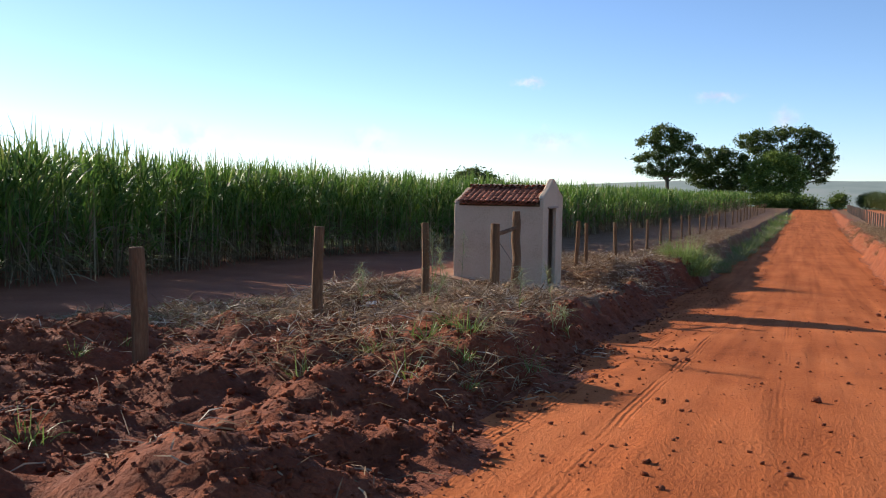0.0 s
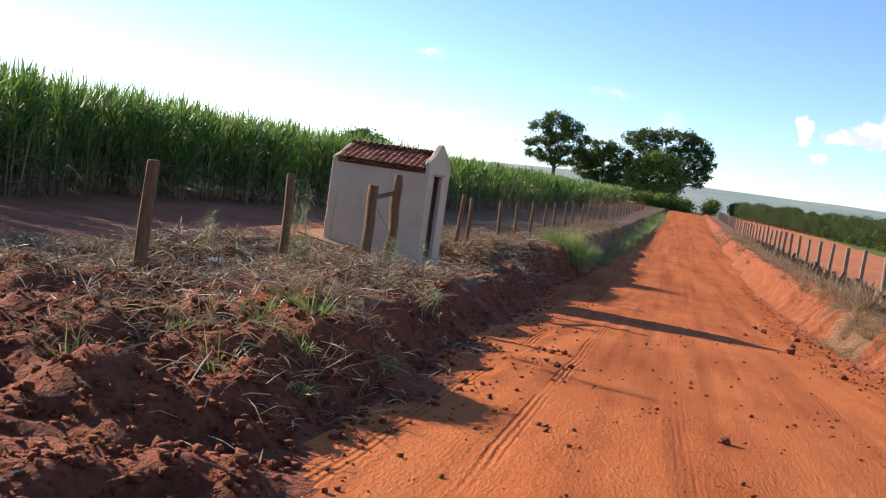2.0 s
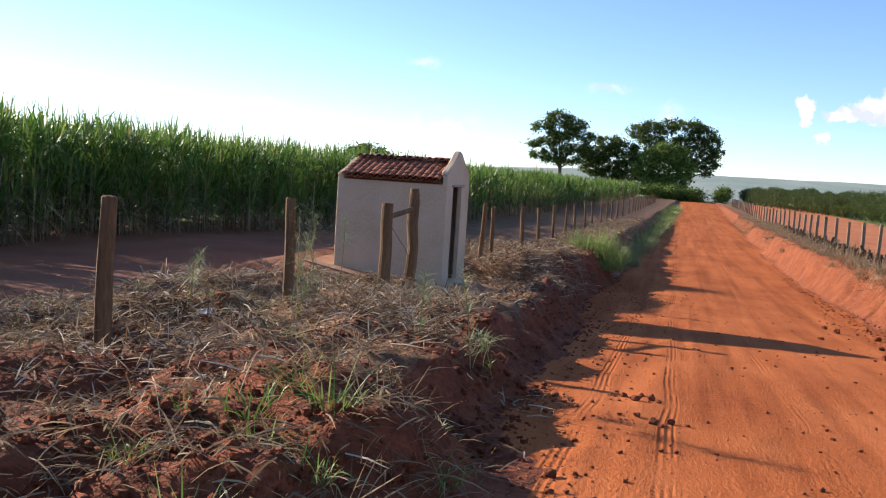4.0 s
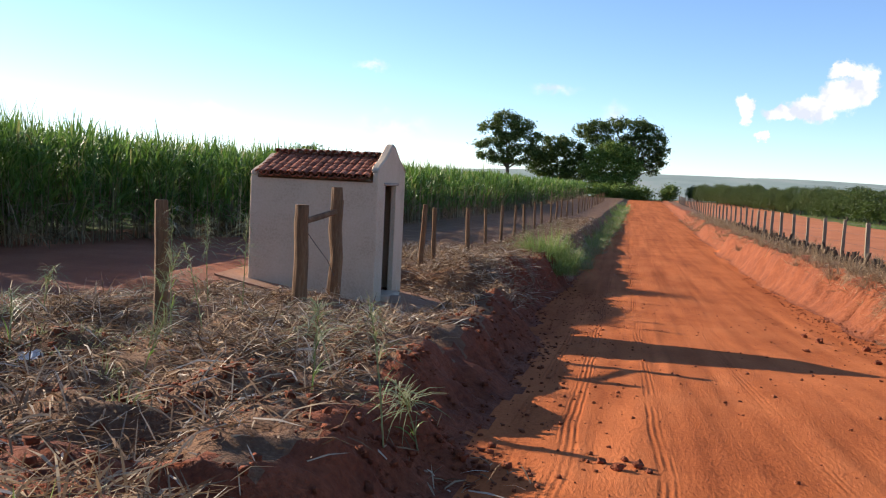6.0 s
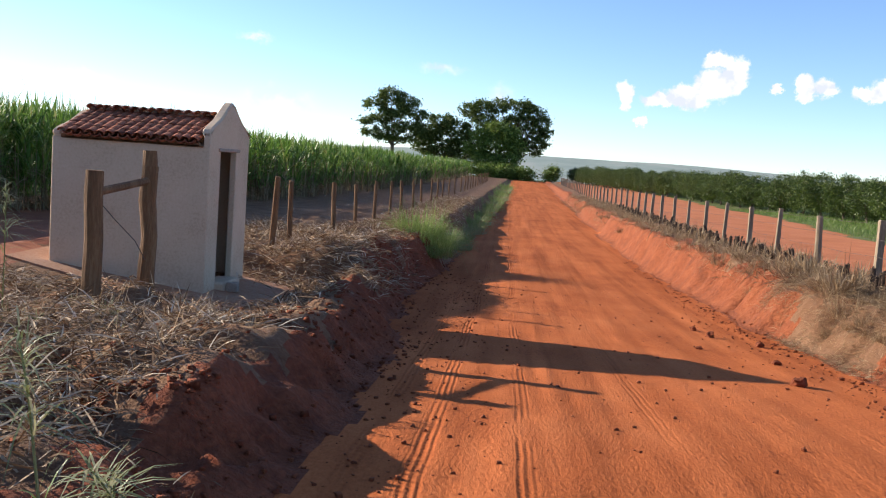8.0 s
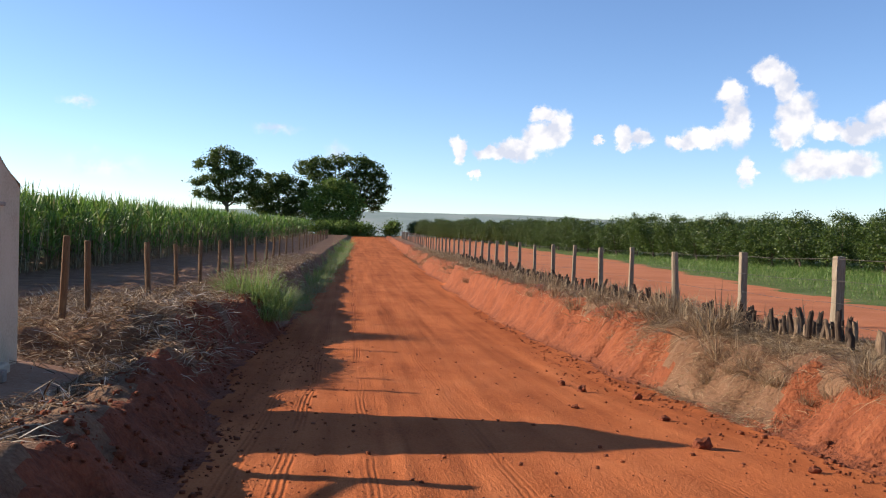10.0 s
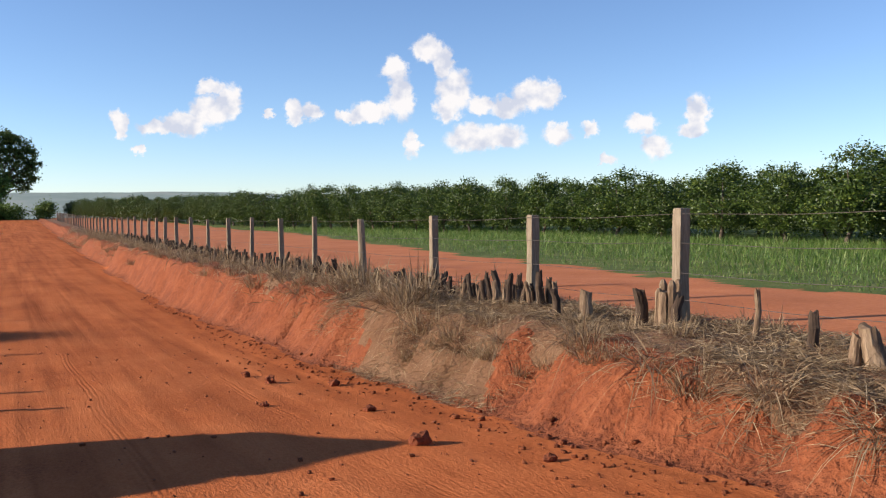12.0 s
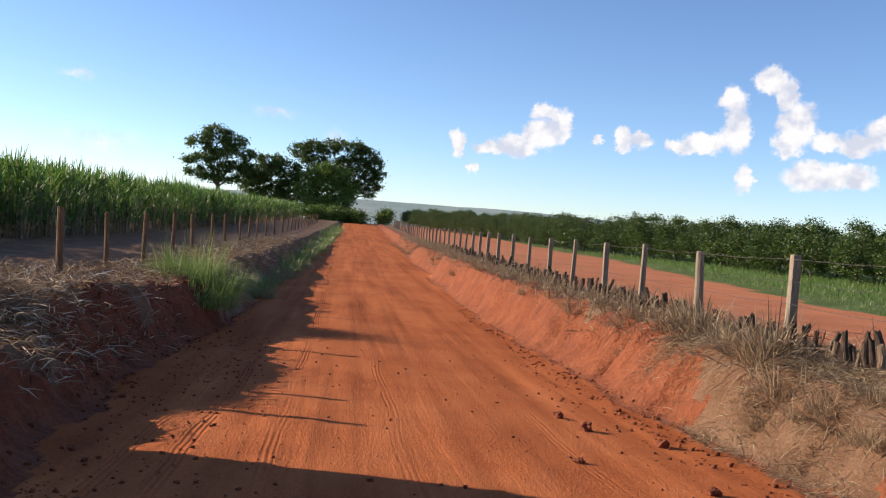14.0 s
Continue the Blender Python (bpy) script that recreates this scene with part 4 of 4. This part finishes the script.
big_tree(-54, 150, 3.0, 0.3, [(0, 0, 5.3, 3.4, 3, 1.4), (-2.6, 0, 4.7, 2.4, 2, 1.2), (2.8, 0, 4.7, 2.4, 2, 1.2)], 90, "round tree crown behind the cane field", 105, 0.3)
for k in range(5):
    big_tree(-8 + 3.2 * k * 0.8, 214 + 3 * (k % 2), 1.0, 0.15, [(0, 0, 1.6, 2.0, 1.8, 1.5), (1.2, 0, 1.0, 1.4, 1.4, 1.1)], 40, "low green shrub under the roadside trees", 120 + k, 0.26, M_TREE_LIT)


def orange_trees():
    kinds = []
    for k in range(3):
        r = random.Random(200 + k)
        blobs = [(r.uniform(-0.3, 0.3), r.uniform(-0.3, 0.3), 2.15, 1.85, 1.85, 1.75)]
        for j in range(6):
            a = 6.28 * j / 6 + r.uniform(-0.4, 0.4)
            blobs.append((math.cos(a) * 1.15, math.sin(a) * 1.15, r.uniform(1.1, 2.9), 0.85, 0.85, 0.85))
        blobs.append((r.uniform(-0.6, 0.6), r.uniform(-0.6, 0.6), 3.55, 0.6, 0.6, 0.5))
        me = crown_mesh("crown", blobs, 200, 52, 0.40, 0.08, M_CITRUS, 210 + k, 0.75)
        trunk = from_bm("trunk", limbs_bm((0, 0, -0.2), 0.9, 0.10, [(0.8, 0.3, 2.2), (-0.7, 0.5, 2.4), (0.1, -0.8, 2.3), (0.2, 0.1, 3.1)], k), M_BARK, True)
        kinds.append((trunk, me))
    for row, (x0, step, shift) in enumerate(((30.6, 3.9, 0), (36.0, 3.9, 1.9), (42.0, 4.5, 0.5))):
        y = 22 + shift
        while y < (225 if row < 2 else 110):
            r = random.Random(int(y * 10) + row)
            trunk, me = kinds[r.randrange(3)]
            x = x0 + r.uniform(-0.5, 0.5) - (0.10 * (y - 60) if y > 60 else 0)
            tree = empty("orange_tree", pose(x, y, land_at(x, y) - 0.05, 0, 0, r.uniform(0, 360)) @ Matrix.Diagonal((*[r.uniform(0.82, 1.15)] * 2, r.uniform(0.74, 1.04), 1)))
            tagged(tree, "dense rounded dark green orange tree in an orchard row", "orange tree", "orchard row")
            part("trunk", trunk, tree)
            part("crown", me, tree)
            y += step + r.uniform(-0.25, 0.25)


orange_trees()


# ---- loose ground cover ----
def scatter(n, x0, x1, y0, y1, keep=None):
    x, y = rng.uniform(x0, x1, n), rng.uniform(y0, y1, n)
    if keep is not None:
        k = rng.uniform(0, 1, n) < keep(x, y)
        x, y = x[k], y[k]
    return x, y


def straw_mesh(name, x, y, lo, hi, wide, lift=12, seg=2, mat=None, up=0.02):
    n = len(x)
    base = np.stack([x, y, land(x, y) + rng.uniform(0.0, up, n)], 1)
    v, q = ribbons(base, rng.uniform(0, 6.28, n), np.radians(rng.normal(lift, 18, n)), rng.uniform(lo, hi, n), rng.uniform(wide * 0.5, wide, n), rng.uniform(0, 0.5, n), seg, rng.uniform(-1, 1, n))
    return mesh_np(name, v, q, mat or M_STRAW)


def patchy(seed, scale, edge=0.0, low=0.05):
    return lambda x, y: np.clip(0.5 + 2.2 * (fbm(x * scale, y * scale, seed, 3) - edge), low, 1)


x, y = scatter(105000, -8.8, -2.6, 8.5, 36, lambda x, y: patchy(81, 0.7, -0.1, 0.3)(x, y) * smooth(-9.2, -7.8, x) * np.where((x < -4.6) & (x > -8.9) & (y > 21.3) & (y < 24.8), 0, 1) * smooth(8.6, 10.8, y + 0.25 * (-3 - x)) * smooth(-0.8, -1.5, x - left_edge(y)))
tagged(new("straw_litter", straw_mesh("straw_litter", x, y, 0.06, 0.36, 0.017, 18, 2, None, 0.09)), "dry pale cane straw strewn over the verge", "straw", "", "stuff")
x, y = scatter(4200, -8.5, -1.6, 3.5, 14, patchy(83, 0.9, 0.05))
tagged(new("straw_litter", straw_mesh("straw_litter", x, y, 0.06, 0.30, 0.016, 20, 2, None, 0.05)), "straw and root scraps on turned red soil", "straw", "", "stuff")
x, y = scatter(26000, -8.4, -3.4, 10.4, 34, lambda x, y: smooth(0.05, 0.45, fbm(x * 1.1, y * 1.1, 86, 3)) * np.where((x < -4.5) & (y > 20.9) & (y < 24.9), 0, 1) * smooth(-0.9, -1.5, x - left_edge(y)))
tagged(new("straw_heaps", straw_mesh("straw_heaps", x, y, 0.14, 0.5, 0.02, 34, 3, M_STRAW, 0.10)), "heaped pale cane straw standing up from the verge", "straw", "", "stuff")
x, y = scatter(2600, -4.2, -1.9, 6.8, 9.6, lambda x, y: patchy(84, 1.4, 0.0)(x, y) * smooth(0.1, -0.3, x - left_edge(y)))
tagged(new("straw_litter", straw_mesh("straw_litter", x, y, 0.08, 0.34, 0.013, 24, 3, M_DRYTUFT, 0.05)), "dry grass and roots lying over the soil mound", "straw", "", "stuff")
x, y = scatter(30000, -5.9, -3.2, 24, 80, patchy(85, 0.5))
tagged(new("straw_litter", straw_mesh("straw_litter", x, y, 0.10, 0.42, 0.020, 18, 2, None, 0.15)), "grey heaped cane straw along the ditch", "straw", "", "stuff")
x, y = scatter(90000, 4.2, 7.4, 14, 29, lambda x, y: patchy(87, 0.8, -0.05, 0.15)(x, y) * np.maximum(smooth(4.45, 5.1, x), 0.9 * smooth(21.2, 22.4, y) * smooth(27.0, 25.6, y)))
tagged(new("dry_grass_mat", straw_mesh("dry_grass_mat", x, y, 0.08, 0.28, 0.010, 8, 2, M_DRYTUFT, 0.035)), "flattened dry grass matted on the bank", "dry grass", "", "stuff")
x, y = scatter(9000, 4.9, 7.6, 26, 110, patchy(89, 0.5))
tagged(new("dry_grass_mat", straw_mesh("dry_grass_mat", x, y, 0.2, 0.7, 0.03, 35, 2, M_DRYTUFT, 0.05)), "dry grass along the fence line", "dry grass", "", "stuff")


def lumps(n, x, y, lo, hi, mat, name, label, sink=0.25):
    size = lo + (hi - lo) * rng.uniform(0, 1, n) ** 3
    cube = np.array([[-1, -1, -1], [1, -1, -1], [1, 1, -1], [-1, 1, -1], [-1, -1, 1], [1, -1, 1], [1, 1, 1], [-1, 1, 1]], float)
    v = cube[None] * rng.uniform(0.35, 0.75, (n, 8, 1)) * np.array([1, 0.85, 0.7]) + rng.normal(0, 0.12, (n, 8, 3))
    a = rng.uniform(0, 6.28, n)
    ca, sa = np.cos(a)[:, None], np.sin(a)[:, None]
    v = np.stack([v[..., 0] * ca - v[..., 1] * sa, v[..., 0] * sa + v[..., 1] * ca, v[..., 2]], -1) * size[:, None, None]
    v += np.stack([x, y, land(x, y) + size * (0.45 - sink)], 1)[:, None, :]
    f = np.array([[0, 3, 2, 1], [4, 5, 6, 7], [0, 1, 5, 4], [1, 2, 6, 5], [2, 3, 7, 6], [3, 0, 4, 7]])
    q = f[None] + (np.arange(n) * 8)[:, None, None]
    tagged(new(name, mesh_np(name, v.reshape(-1, 3), q.reshape(-1, 4), mat, True)), label, "soil clods", "", "stuff")


x, y = scatter(22000, -8, -1.2, 3.2, 15, lambda x, y: patchy(91, 1.0)(x, y) * smooth(0.5, -0.3, x - left_edge(y)))
lumps(len(x), x, y, 0.010, 0.055, M_SOIL, "soil_clods", "crumbled dark red clods of turned soil")
x, y = scatter(9000, -4.4, -2.0, 10, 40, lambda x, y: patchy(92, 1.0)(x, y) * smooth(0.5, -0.3, x - left_edge(y)))
lumps(len(x), x, y, 0.010, 0.055, M_SOIL, "soil_clods", "crumbled dark red clods along the ditch")
x, y = scatter(9000, -2.6, 4.1, 4, 34, lambda x, y: 0.08 + 0.45 * smooth(2.6, 3.8, x) + 0.5 * smooth(-0.6, -1.8, x) + 0.5 * smooth(14, 8, y) * patchy(97, 1.1, 0.1)(x, y))
lumps(len(x), x, y, 0.010, 0.038, M_CUT, "road_clods", "small loose clods and stones on the road")
x, y = scatter(700, 3.7, 4.4, 8, 45)
lumps(len(x), x, y, 0.012, 0.055, M_CUT, "road_clods", "clods graded to the foot of the bank")


def clod(x, y, r, seed):
    bm = bmesh.new()
    bmesh.ops.create_icosphere(bm, subdivisions=2, radius=r)
    for v in bm.verts:
        v.co *= 1 + 0.6 * noise.noise(v.co / r * 1.7 + Vector((seed, 0, 0))) + 0.3 * noise.noise(v.co / r * 4.0 + Vector((0, seed, 0)))
        v.co.z *= 0.75
    ob = new("earth_clod", from_bm("earth_clod", bm, M_SOIL))
    ob.location = (x, y, land_at(x, y) + r * 0.45)
    tagged(ob, "loose lump of dark red earth on the road", "earth clod", "clods on the road")


for k, (x, y, r) in enumerate([(2.9, 20.4, 0.10), (2.75, 26.2, 0.07), (2.9, 25.4, 0.08), (3.6, 24.7, 0.08), (3.3, 17.2, 0.07), (-0.85, 12.0, 0.05), (-0.7, 12.12, 0.04), (-1.0, 12.2, 0.035), (-0.78, 11.9, 0.03), (-1.05, 13.1, 0.05), (-0.9, 13.25, 0.045), (-1.18, 13.3, 0.035), (-1.0, 13.4, 0.03), (-0.82, 13.12, 0.03), (3.2, 22.4, 0.06), (2.3, 23.5, 0.05), (3.5, 19.2, 0.06), (0.9, 9.2, 0.05)]):
    clod(x, y, r, k * 3.1)


x, y = scatter(12000, -9.2, -5.0, 8.5, 17, lambda x, y: patchy(95, 0.5)(x, y) * smooth(-4.6, -6.4, x))
tagged(new("verge_turf", straw_mesh("verge_turf", x, y, 0.05, 0.16, 0.010, 50, 2, M_PALE, 0.02)), "short grey-green grass on the field side of the verge", "grass", "", "stuff")


def paper_scrap(x, y):
    bm = bmesh.new()
    bmesh.ops.create_grid(bm, x_segments=6, y_segments=5, size=0.09)
    for v in bm.verts:
        v.co.z += 0.03 * noise.noise(v.co * 22)
    bmesh.ops.solidify(bm, geom=bm.faces[:], thickness=0.002)
    m = surface("crumpled_paper", [(0.3, (0.62, 0.6, 0.57)), (0.7, (0.82, 0.8, 0.77))], 6, 40, 0.8, 0.2, 0.004)
    ob = new("paper_scrap", from_bm("paper_scrap", bm, m))
    ob.matrix_basis = pose(x, y, land_at(x, y) + 0.05, 14, -8, 30)
    tagged(ob, "crumpled white scrap of paper on the straw", "litter")


paper_scrap(-6.1, 13.2)


# ---- tufts, weeds, stumps ----
def tuft_mesh(name, n, spread_r, lo, hi, wide, lift, mat, seed, droop=0.45, seg=4):
    r = np.random.default_rng(seed)
    a = r.uniform(0, 6.28, n)
    d = spread_r * np.sqrt(r.uniform(0, 1, n))
    base = np.stack([np.cos(a) * d, np.sin(a) * d, np.full(n, -0.03)], 1)
    v, q = ribbons(base, a + r.normal(0, 0.8, n), np.radians(np.clip(r.normal(lift, 14, n), 5, 89)), r.uniform(lo, hi, n), r.uniform(wide * 0.5, wide, n), r.uniform(0, droop, n), seg, r.uniform(-0.6, 0.6, n))
    return mesh_np(name, v, q, mat, True)


green_tufts = [tuft_mesh("grass_tuft", 44, 0.18, 0.16, 0.5, 0.014, 58, M_GRASS, 300 + k, 0.8) for k in range(3)]
pale_tufts = [tuft_mesh("grass_tuft", 40, 0.14, 0.18, 0.5, 0.018, 60, M_PALE, 310 + k, 0.7) for k in range(2)]
dry_tufts = [tuft_mesh("dry_grass_tuft", 120, 0.22, 0.25, 0.65, 0.014, 66, M_DRYTUFT, 320 + k, 0.8) for k in range(3)]


def plant(me, x, y, label, category, group, s=1.0, up=0.0):
    ob = new(me.name, me)
    ob.matrix_basis = pose(x, y, land_at(x, y) + up, 0, 0, random.uniform(0, 360)) @ Matrix.Diagonal((s, s, s * random.uniform(0.85, 1.15), 1))
    return tagged(ob, label, category, group)


for k, (x, y, s) in enumerate([(-2.7, 7.15, 0.9), (-1.95, 8.6, 0.9), (-2.15, 7.2, 0.6), (-3.6, 6.75, 0.8), (-2.45, 7.85, 0.9), (-3.1, 8.5, 1.1), (-3.0, 8.9, 0.9), (-2.9, 8.2, 1.0), (-3.5, 8.5, 0.8), (-2.6, 8.5, 1.0), (-3.3, 7.6, 0.7), (-6.3, 7.4, 0.6), (-6.1, 6.5, 0.6), (-4.2, 4.1, 0.9), (-6.1, 13.1, 0.6), (-2.3, 9.6, 0.6)]):
    plant(green_tufts[k % 3], x, y, "fresh green grass tuft growing in turned soil", "grass tuft", "verge grass", s * 0.8)
for k in range(22):
    x, y = random.uniform(-8.4, -4.3), random.uniform(10, 21)
    plant(pale_tufts[k % 2], x, y, "pale green grass tuft among straw", "grass tuft", "verge grass", random.uniform(0.35, 0.65))
for k in range(150):
    y = 20 + (k / 150) ** 1.5 * 68
    x = random.uniform(4.7, 5.9) if k % 3 else random.uniform(6.4, 7.3)
    plant(dry_tufts[k % 3], x + float(bend(np.array(y))), y, "dry straw-coloured grass tuft on the cut bank", "grass tuft", "bank grass", random.uniform(0.4, 0.65) if y < 25 else random.uniform(0.45, 1.1))
for k, (x, y, s) in enumerate([(5.2, 25.6, 1.5), (5.5, 26.0, 1.4), (5.9, 29.0, 1.7), (6.0, 29.8, 1.8), (6.2, 30.4, 1.5), (5.8, 31.0, 1.3), (4.9, 20.6, 0.8), (4.75, 18.9, 0.8), (5.0, 24.6, 1.1)]):
    plant(dry_tufts[k % 3], x, y, "tall dry grass clump hanging over the bank", "grass tuft", "bank grass", s)


def bushes():
    kinds = [tuft_mesh("grass_bush", 700, 0.75, 0.5, 1.35, 0.014, 72, M_BUSH, 330, 1.0, 4), tuft_mesh("grass_bush", 600, 0.8, 0.4, 1.0, 0.018, 64, M_PALE, 331, 0.6, 3)]
    for k, (x, y, s, kind) in enumerate([(-3.25, 35.5, 1.05, 0), (-3.7, 36.1, 1.05, 0), (-3.2, 36.5, 0.95, 0), (-3.2, 39.0, 0.5, 1), (-3.1, 41.5, 0.6, 1), (-2.8, 44.5, 0.65, 1), (-3.0, 47.5, 0.7, 0), (-3.0, 50.5, 0.7, 1), (-2.8, 54, 0.9, 1), (-2.9, 58, 1.0, 0), (-2.7, 62, 1.0, 1), (-2.7, 67, 1.0, 0), (-2.6, 72, 1.0, 1), (-2.4, 78, 1.1, 0), (-2.3, 85, 1.1, 1), (-2.2, 93, 1.2, 0), (-2.0, 102, 1.2, 1), (-1.8, 112, 1.2, 0), (-1.6, 124, 1.3, 1), (-1.4, 138, 1.3, 0)]):
        plant(kinds[kind], x, y, "soft pale green clump of tall grass beside the ditch", "grass clump", "ditch grass", s)


bushes()
hanging = [tuft_mesh("dry_grass_tuft", 110, 0.14, 0.35, 0.75, 0.012, 38, M_DRYTUFT, 340 + k, 1.3) for k in range(2)]
for k, (x, y, s) in enumerate([(4.95, 18.2, 0.9), (4.8, 19.5, 1.0), (4.95, 20.9, 0.9), (4.9, 22.3, 0.8), (5.0, 23.6, 0.9), (5.0, 25.4, 1.2), (5.1, 26.3, 1.1), (5.2, 28.4, 1.0), (5.2, 31.5, 0.9), (4.9, 17.2, 0.9), (5.1, 35, 1.0), (5.2, 39, 1.0)]):
    plant(hanging[k % 2], x, y, "dry grass clump hanging down the cut bank", "grass tuft", "bank grass", s)


def panicle_weed(x, y, h, seed, lean):
    r = random.Random(seed)
    weed = empty("tall_weed", pose(x, y, land_at(x, y), 0, lean, r.uniform(0, 360)))
    tagged(weed, "tall thin weed with a feathery seed head", "weed", "tall weeds")
    pts = [(0.0, 0, -0.05), (0.01, 0.02, h * 0.4), (0.04, 0.03, h * 0.75), (0.09, 0.04, h)]
    part("stem", from_bm("stem", tube(pts, [0.007, 0.006, 0.005, 0.002], 5), M_PALE), weed)
    n = 80
    g = np.random.default_rng(seed)
    f = g.uniform(0.58, 1.0, n)
    base = np.stack([0.04 + 0.05 * (f - 0.75) * 4, 0.03 + 0 * f, h * f], 1)
    v, q = ribbons(base, g.uniform(0, 6.28, n), np.radians(g.uniform(5, 60, n)), g.uniform(0.15, 0.48, n) * (1.45 - f), g.uniform(0.005, 0.012, n), g.uniform(0.2, 0.8, n), 3)
    part("seed_head", mesh_np("seed_head", v, q, M_PALE), weed, "feathery pale seed head")
    n = 5
    base = np.stack([np.zeros(n) + 0.01, np.zeros(n) + 0.01, h * g.uniform(0.05, 0.5, n)], 1)
    v, q = ribbons(base, g.uniform(0, 6.28, n), np.radians(g.uniform(40, 75, n)), g.uniform(0.15, 0.4, n), g.uniform(0.006, 0.012, n), g.uniform(0.2, 0.8, n), 4)
    part("foliage", mesh_np("foliage", v, q, M_GRASS), weed)


for k, (x, y, h, lean) in enumerate([(-5.6, 14.75, 1.35, 4), (-5.5, 15.3, 1.1, 9), (-6.2, 17.8, 1.5, 7), (-6.5, 17.4, 1.2, -4), (-5.2, 13.6, 0.9, 10), (-4.9, 12.9, 0.8, 14), (-2.55, 11.9, 0.95, 4), (-2.45, 12.5, 0.6, 18), (-3.2, 12.3, 0.7, 6), (-6.3, 13.2, 0.6, 3), (-7.4, 15.2, 0.6, 3)]):
    panicle_weed(x, y, h, 400 + k, lean)


def stump_mesh(name, r, h, mat, seed, lean=0.07):
    rnd = random.Random(seed)
    bm = tube([(0, 0, -0.12), (0, 0, 0.02), (rnd.uniform(-lean, lean) * h, rnd.uniform(-lean, lean) * h, h * 0.6), (rnd.uniform(-1.5, 1.5) * lean * h, rnd.uniform(-1.5, 1.5) * lean * h, h)], [r * 1.25, r * 1.05, r * 0.95, r * 0.85], 11, 0, 0.07, seed)
    for v in bm.verts:
        if v.co.z > h * 0.8:
            v.co.z += rnd.uniform(-0.12, 0.12) * h
    return from_bm(name, bm, mat)


small_stumps = [stump_mesh("cut_stump", rr, hh, m, 500 + k) for k, (rr, hh, m) in enumerate([(0.045, 0.30, M_CHAR), (0.05, 0.24, M_STUMP), (0.06, 0.34, M_CHAR), (0.04, 0.20, M_STUMP), (0.07, 0.26, M_CHAR)])]


def split_stump(x, y, seed, label):
    """A hacked stump: upright splinters round a core, broken at different heights."""
    rnd = random.Random(seed)
    ob = empty("cut_stump", pose(x, y, land_at(x, y), 1, -2, 40))
    tagged(ob, label, "tree stump", "cut hedge stumps")
    part("core", from_bm("core", tube([(0, 0, -0.15), (0, 0, 0.1), (0.01, 0, 0.44)], [0.16, 0.135, 0.115], 10, 0, 0.08, seed), M_STUMP), ob)
    for k in range(7):
        a = k * 0.9 + rnd.uniform(-0.2, 0.2)
        u, w, h = 0.10 * math.cos(a), 0.10 * math.sin(a), rnd.uniform(0.42, 0.62)
        bm = tube([(u * 1.2, w * 1.2, -0.12), (u, w, h * 0.5), (u * 1.05, w * 1.05, h * 0.9), (u * 1.1, w * 1.1, h)], [0.062, 0.054, 0.046, 0.02], 6, 0.4, 0.1, seed + k)
        part("splinter", from_bm("splinter", bm, M_STUMP), ob)


mid_stump = stump_mesh("cut_stump", 0.085, 0.32, M_STUMP, 512)
stake = stump_mesh("cut_stump", 0.032, 0.48, M_STUMP, 513, 0.03)


def stump(me, x, y, label, s=1.0, tilt=8, wide=1.0):
    ob = new("cut_stump", me)
    ob.matrix_basis = pose(x, y, land_at(x, y), random.uniform(-tilt, tilt), random.uniform(-tilt, tilt), random.uniform(0, 360)) @ Matrix.Diagonal((s * wide, s * wide, s, 1))
    tagged(ob, label, "tree stump", "cut hedge stumps")


split_stump(6.3, 21.0, 511, "thick pale split stump beside a fence post")
stump(small_stumps[2], 6.12, 21.25, "charred stump beside a thick pale stump", 1.3)
stump(small_stumps[0], 6.2, 20.75, "charred stump beside a thick pale stump", 1.2)
stump(mid_stump, 6.25, 22.5, "short pale split stump on the bank", 1.05, 4)
stump(small_stumps[0], 5.76, 22.45, "blackened stake stump on the bank", 1.1, 4)
stump(stake, 6.3, 19.7, "thin grey stake in dry grass", 1.0, 5)
stump(small_stumps[0], 6.3, 19.0, "dark split stump in dry grass", 1.15, 10)
stump(mid_stump, 6.1, 18.15, "short pale split stump in dry grass", 1.1, 8)
stump(small_stumps[1], 6.0, 18.3, "pale splinter beside a short stump", 1.1, 8)
for k in range(290):
    y = 23.6 + (k / 290) ** 1.4 * 48
    if 29.0 < y < 31 and k % 3:
        continue
    x = 6.35 + random.gauss(0, 0.16) + float(bend(np.array(y)))
    stump(small_stumps[k % 5], x, y + random.uniform(-0.1, 0.1), ("charred" if k % 5 in (0, 2, 4) else "pale") + " cut stump in a hedge row along the fence", random.uniform(0.8, 1.45), 11, random.uniform(0.5, 0.8))


# ---- orchard turf ----
n = 60000
y = 22 + rng.uniform(0, 1, n) ** 1.6 * 80
x = 12.3 + 0.14 * np.clip(y - 24, 0, 60) + rng.uniform(0, 1, n) ** 0.8 * 18
base = np.stack([x, y, land(x, y) - 0.02], 1)
v, q = ribbons(base, rng.uniform(0, 6.28, n), np.radians(rng.uniform(50, 88, n)), rng.uniform(0.12, 0.42, n) * (0.4 + 0.9 * smooth(13, 24, x)), rng.uniform(0.010, 0.026, n), rng.uniform(0, 0.6, n), 3)
tagged(new("orchard_grass", mesh_np("orchard_grass", v, q, M_GRASS, True)), "lush green grass strip under the orange trees", "grass", "", "stuff")
